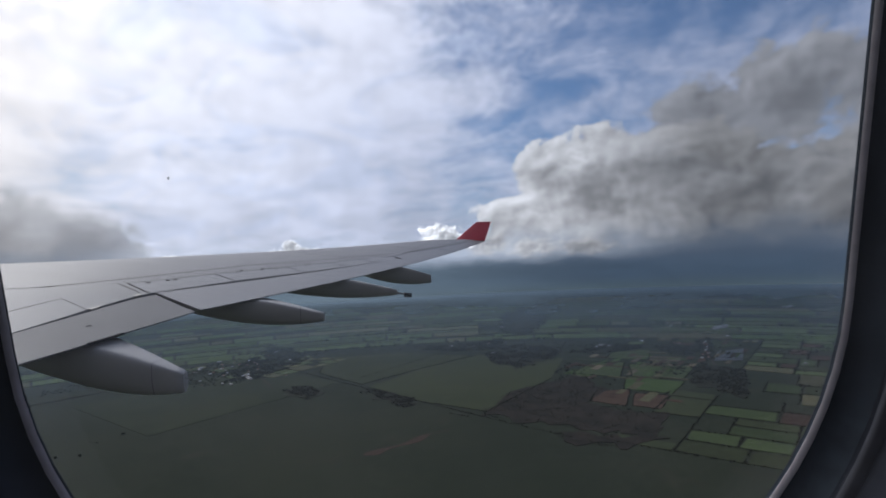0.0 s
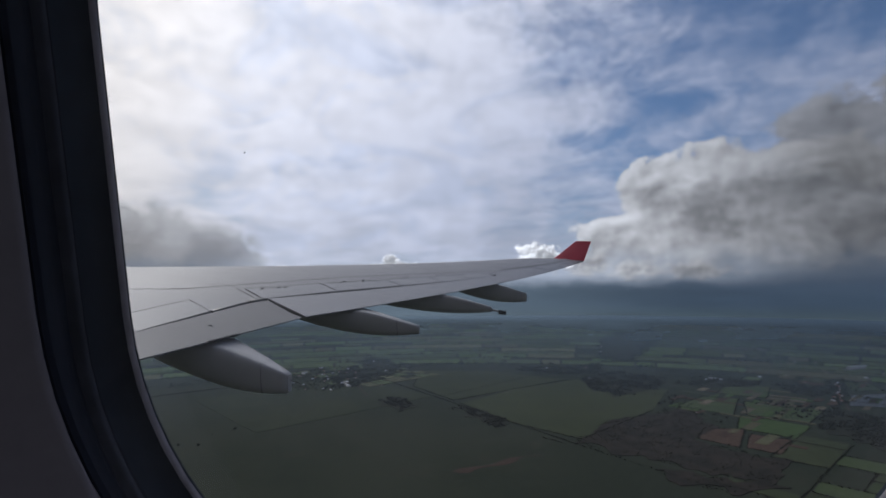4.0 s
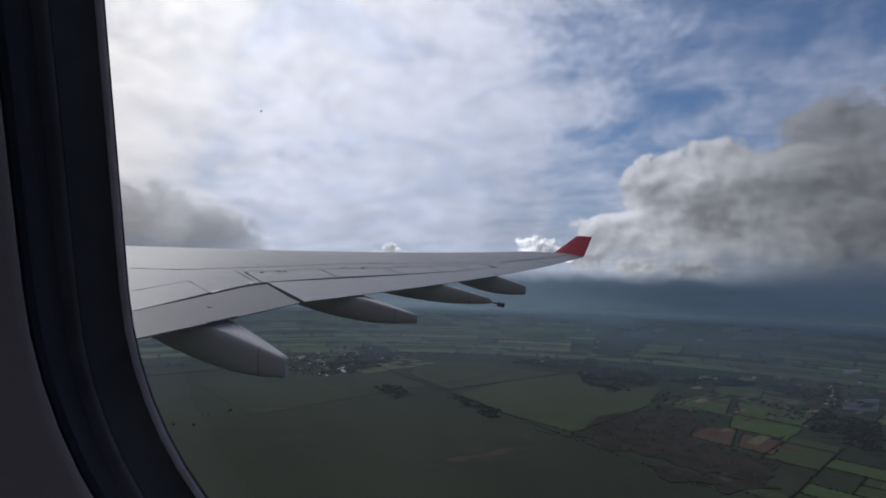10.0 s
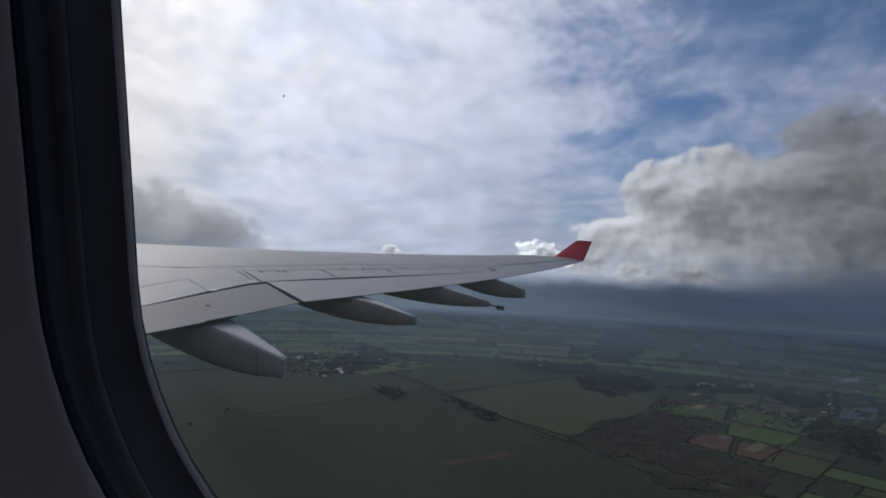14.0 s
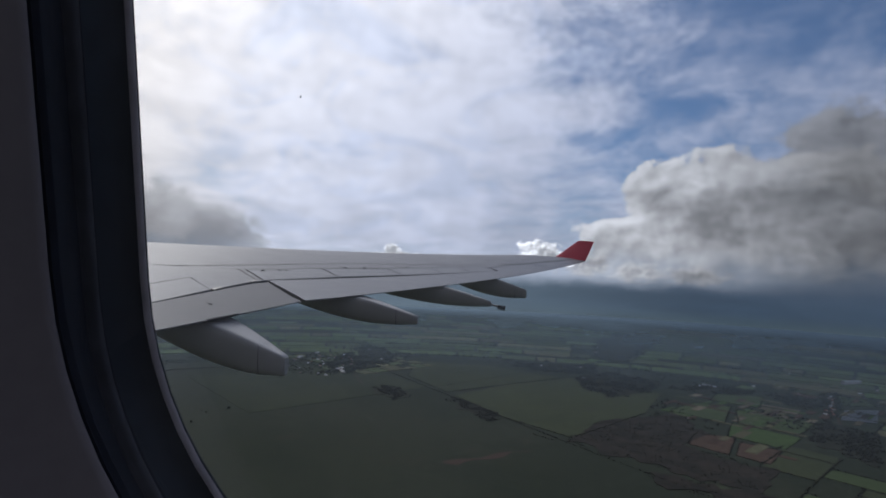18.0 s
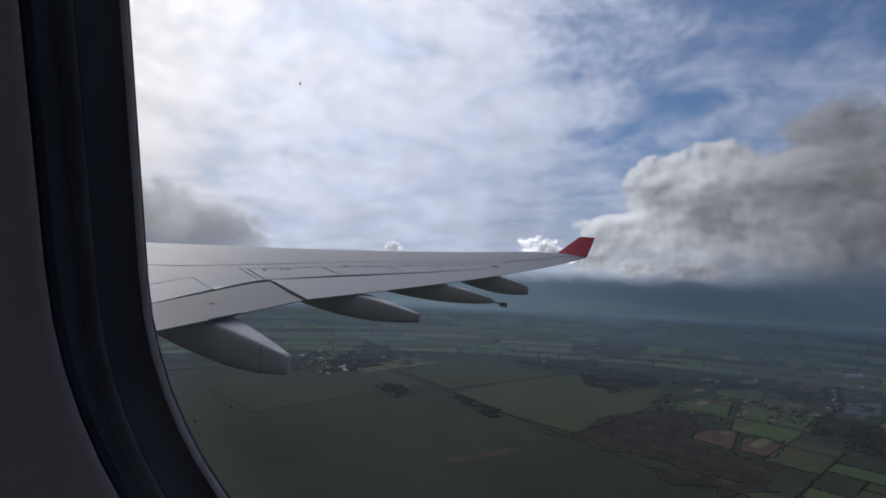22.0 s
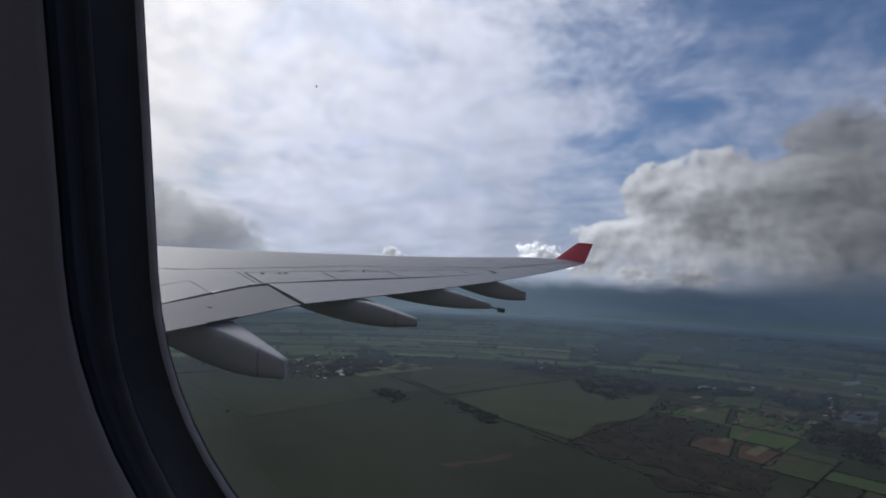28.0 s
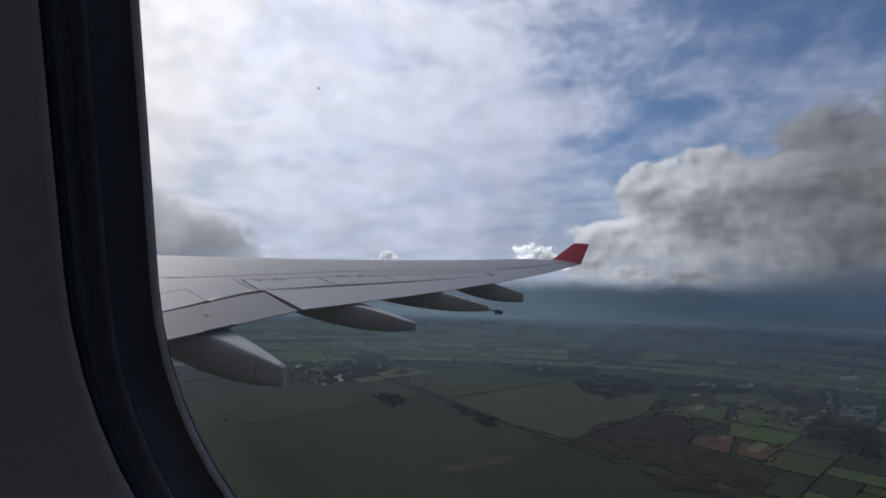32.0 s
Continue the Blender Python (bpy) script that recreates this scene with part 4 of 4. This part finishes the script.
hedge_spots = []
for p0, p1, q0, q1 in edges:
    n = int(math.hypot(p1 - p0, q1 - q0) / 5.0)
    thick = rng.choice((0.6, 0.85, 1.0))
    for i in range(n):
        if rng.random() > thick:
            continue
        k = (i + rng.random()) / n
        c = at_grid(p0 + (p1 - p0) * k + rng.gauss(0, 1.6), q0 + (q1 - q0) * k + rng.gauss(0, 1.6))
        if c.length < 3900:
            hedge_spots.append((c.x, c.y, rng.uniform(1.4, 3.1)))
for r, th, w in belts:
    n = int(r * w / rng.uniform(7, 20))
    fat = rng.choice((3.0, 3.5, 6.5))
    for i in range(n):
        t, d = th + w * rng.random(), r + rng.gauss(0, 2.0 if fat < 7 else 9.0)
        hedge_spots.append((d * math.sin(t), d * math.cos(t), fat * rng.uniform(0.7, 1.2)))
scatter("hedgerow_trees", hedge_spots, M_WOOD, "dark green hedgerow trees between the fields", "hedge")


def ragged_edge(poly, reach):
    """The outline of a wood, its straight sides broken up."""
    pts = []
    for (xa, ya), (xb, yb) in zip(poly, poly[1:] + poly[:1]):
        n = max(2, int(math.hypot(xb - xa, yb - ya) / 16))
        for i in range(n):
            x, y = xa + (xb - xa) * i / n, ya + (yb - ya) * i / n
            pts.append((x + reach * noise.noise(Vector((x, y, 2)) * 0.021), y + reach * noise.noise(Vector((x, y, 8)) * 0.021)))
    return pts


for k, poly in enumerate(WOODS):
    scrub = k in (0, 10)
    part("scrub_patch" if scrub else "wood_floor", prism(ragged_edge(poly, 45), -4.0, 1.2 + 0.05 * k), M_SCRUB if scrub else M_UNDER, ground, smooth=False)
wood_spots = []
for poly in WOODS[1:10]:
    xs, ys = [v[0] for v in poly], [v[1] for v in poly]
    for i in range(int((max(xs) - min(xs)) * (max(ys) - min(ys)) / 60)):
        x, y = rng.uniform(min(xs), max(xs)), rng.uniform(min(ys), max(ys))
        k, j = noise.noise(Vector((x, y, 0)) * 0.012), noise.noise(Vector((x, y, 4)) * 0.035)
        if inside(x + 45 * k + 30 * j, y + 45 * noise.noise(Vector((x, y, 9)) * 0.012) - 30 * j, poly) and k + 0.7 * j > -0.16:
            wood_spots.append((x, y, rng.uniform(2.2, 5.2)))
for i in range(420):
    t, r = rng.uniform(0, 6.283), rng.random() ** 0.6
    wood_spots.append((-790 + 250 * r * math.cos(t), 2590 + 330 * r * math.sin(t), rng.uniform(2.5, 5.0)))
for i in range(26000):
    y = rng.uniform(1500, 4000)
    x = rng.uniform(-0.8 * y, 1.15 * y)
    k = noise.noise(Vector((x, y, 3)) * 0.004) + 0.8 * noise.noise(Vector((x, y, 7)) * 0.017)
    reach = math.hypot(x, y)
    if reach < 3900 and k > (0.28 if x > 0.25 * y - 200 else 0.42 if reach > 2700 else 0.80) + (0.15 if y < 1900 else 0.0) and not inside(x, y, WOODS[0]) and not any(inside(x, y, q) for kind, q in PLOTS if kind == 4):
        wood_spots.append((x, y, rng.uniform(2.0, 5.0)))
for poly in (WOODS[0], WOODS[10]):
    xs, ys = [v[0] for v in poly], [v[1] for v in poly]
    for i in range(int((max(xs) - min(xs)) * (max(ys) - min(ys)) / 75)):
        x, y = rng.uniform(min(xs), max(xs)), rng.uniform(min(ys), max(ys))
        k = noise.noise(Vector((x, y, 5)) * 0.02)
        if inside(x + 40 * k, y - 40 * k, poly) and k > -0.1:
            wood_spots.append((x, y, rng.uniform(1.0, 2.4)))
scatter("woodland", wood_spots, M_WOOD, "dark patches of broadleaf woodland", "woodland")


# ---------------------------------------------------------------- tracks, pond and buildings
def track(name, pts, w, label):
    rings = []
    for i, (x, y) in enumerate(pts):
        a, b = Vector(pts[max(i - 1, 0)]), Vector(pts[min(i + 1, len(pts) - 1)])
        t = (b - a).normalized()
        n = Vector((-t.y, t.x)) * w / 2
        rings.append([Vector((x - n.x, y - n.y, land_z(x, y) + 1.1)), Vector((x + n.x, y + n.y, land_z(x, y) + 1.1)), Vector((x + n.x, y + n.y, land_z(x, y) - 0.5)), Vector((x - n.x, y - n.y, land_z(x, y) - 0.5))])
    return thing(name, loft(rings), M_TRACK, label, "road", kind="structure", smooth=False)


def bend(a, b, sway, n=14):
    a, b = Vector(a), Vector(b)
    nrm = Vector((-(b - a).y, (b - a).x)).normalized()
    return [tuple(a.lerp(b, i / n) + nrm * sway * math.sin(6.0 * i / n + sway)) for i in range(n + 1)]


track("road_farm", bend((-1800, 1830), (900, 4100), 12), 9, "pale unpaved road across the plain")
track("road_village", bend((-950, 3200), (-500, 2150), 9), 7, "pale unpaved village road")
track("road_pond", bend((1620, 2650), (1230, 1960), 8), 8, "pale unpaved road by the pond")


def scrape():
    pts = [(20 + 105 * math.cos(t) * (1 + 0.22 * math.sin(3 * t)) + 8 * math.sin(t), 1405 + 70 * math.cos(t) + 20 * math.sin(t) * (1 + 0.3 * math.cos(5 * t))) for t in [2 * math.pi * i / 40 for i in range(40)]]
    part("bare_soil", prism(pts, -0.5, 0.3), M_SCRAPE, ground, smooth=False)
    part("bare_soil", prism([(-80, 1940), (0, 1910), (-10, 1830), (-90, 1890)], -0.5, 1.0), M_SCRAPE, ground, smooth=False)


M_SCRAPE = land_material("reddish_soil", ((0.056, 0.044, 0.032), (0.070, 0.048, 0.037), (0.042, 0.045, 0.027)), 0.012)
scrape()
pond_corners = [(1420, 2230), (1570, 2260), (1410, 2040), (1300, 2060)]
thing("pond", prism(pond_corners, -0.5, 1.3), M_WATER, "grey still farm pond between fields", "pond", kind="structure", smooth=False)


def house(w, l, h, roof, mat):
    """A small gabled house with eaves."""
    ob = tagged(new("house"), "small plastered house with a %s roof" % roof, "house", "village houses")
    part("wall", box(-w / 2, w / 2, -l / 2, l / 2, 0, h), M_WALL, ob, smooth=False)
    e, r = 0.6, w * 0.32
    pr = [(-w / 2 - e, h - 0.1), (0, h + r), (w / 2 + e, h - 0.1), (w / 2 + e, h - 0.35), (0, h + r - 0.3), (-w / 2 - e, h - 0.35)]
    part("roof", loft([[Vector((x, y, z)) for x, z in pr] for y in (-l / 2 - e, l / 2 + e)]), mat, ob, smooth=False)
    return ob


kinds = [house(9, 13, 3.4, "pale sheet metal", M_ROOF), house(8, 10, 3.0, "red tile", M_TILE), house(12, 22, 4.5, "pale sheet metal", M_ROOF)]
homes = []
for i in range(46):
    x, y = rng.gauss(-790, 120), rng.gauss(2600, 190)
    homes.append((x, y))
for i in range(16):
    k = i / 15
    homes.append((1515 - 215 * k + rng.uniform(-14, 14), 2470 - 350 * k + rng.uniform(-14, 14)))
for i in range(34):
    y = rng.uniform(1700, 4300)
    homes.append((rng.uniform(0.1, 1.0) * y, y))
homes = [h for h in homes if not any(inside(*h, q) for k, q in PLOTS)]
for i, (x, y) in enumerate(homes):
    src = kinds[rng.choices((0, 1, 2), (0.42, 0.52, 0.06))[0]]
    m = pose(x, y, land_z(x, y) + 0.4, 0, 0, 47 + rng.choice((0, 90)) + rng.uniform(-8, 8))
    if i < 3:
        kinds[i].matrix_world = m
    else:
        copy_thing(src, m)


def shed(x, y, w, l, turn):
    ob = tagged(new("farm_shed"), "long low farm shed with a white sheet roof", "shed", "farm sheds")
    ob.matrix_world = pose(x, y, land_z(x, y) + 0.4, 0, 0, turn)
    part("wall", box(-w / 2, w / 2, -l / 2, l / 2, 0, 4), M_WALL, ob, smooth=False)
    pr = [(-w / 2 - 1, 3.9), (0, 3.9 + w * 0.18), (w / 2 + 1, 3.9), (w / 2 + 1, 3.6), (-w / 2 - 1, 3.6)]
    part("roof", loft([[Vector((a, b, c)) for a, c in pr] for b in (-l / 2 - 1, l / 2 + 1)]), M_ROOF, ob, smooth=False)


for a in ((1800, 2790, 26, 115, -70), (1835, 2835, 26, 110, -70), (2620, 3380, 30, 130, -60), (2480, 3120, 24, 100, -60), (1040, 2560, 16, 60, 47), (-640, 2380, 18, 60, 30)):
    shed(*a)


# ---------------------------------------------------------------- painted distance haze over the plain
def painted_haze_material():
    """Painted distance haze: next to nothing below the aircraft, thicker far out."""
    m = bpy.data.materials.new("distance_haze")
    m.use_nodes = True
    g = Nodes(m.node_tree)
    co = g.node("ShaderNodeNewGeometry").outputs["Position"]
    x, y, z = g.split(co)
    n = g.noise(co, 0.0012, 6.0, 0.6)
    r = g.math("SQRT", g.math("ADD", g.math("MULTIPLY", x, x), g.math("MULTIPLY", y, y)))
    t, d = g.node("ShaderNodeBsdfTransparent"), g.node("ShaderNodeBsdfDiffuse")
    # lighter towards the nose, darker aft: cloud shade put into the colour
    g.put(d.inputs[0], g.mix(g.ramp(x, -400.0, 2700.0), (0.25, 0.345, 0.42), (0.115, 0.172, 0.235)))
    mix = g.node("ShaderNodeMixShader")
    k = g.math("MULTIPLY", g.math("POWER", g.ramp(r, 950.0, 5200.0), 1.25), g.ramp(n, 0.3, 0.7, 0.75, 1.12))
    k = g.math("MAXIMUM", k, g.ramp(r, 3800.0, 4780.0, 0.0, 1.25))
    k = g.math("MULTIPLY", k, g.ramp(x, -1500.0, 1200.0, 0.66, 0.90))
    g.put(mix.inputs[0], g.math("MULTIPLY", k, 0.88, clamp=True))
    g.put(mix.inputs[1], t.outputs[0])
    g.put(mix.inputs[2], d.outputs[0])
    g.put(g.node("ShaderNodeOutputMaterial").inputs[0], mix.outputs[0])
    return m


def haze_sheet():
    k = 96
    # added sheet just above the land, standing in for the haze of distance
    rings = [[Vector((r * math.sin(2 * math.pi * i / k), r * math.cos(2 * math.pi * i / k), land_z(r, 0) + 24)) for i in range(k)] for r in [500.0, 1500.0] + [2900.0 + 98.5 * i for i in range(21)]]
    thing("haze_sheet", loft(rings, caps=False), painted_haze_material(), "thin bluish sheet painted as distance haze over the plain", "mist", kind="stuff")


haze_sheet()
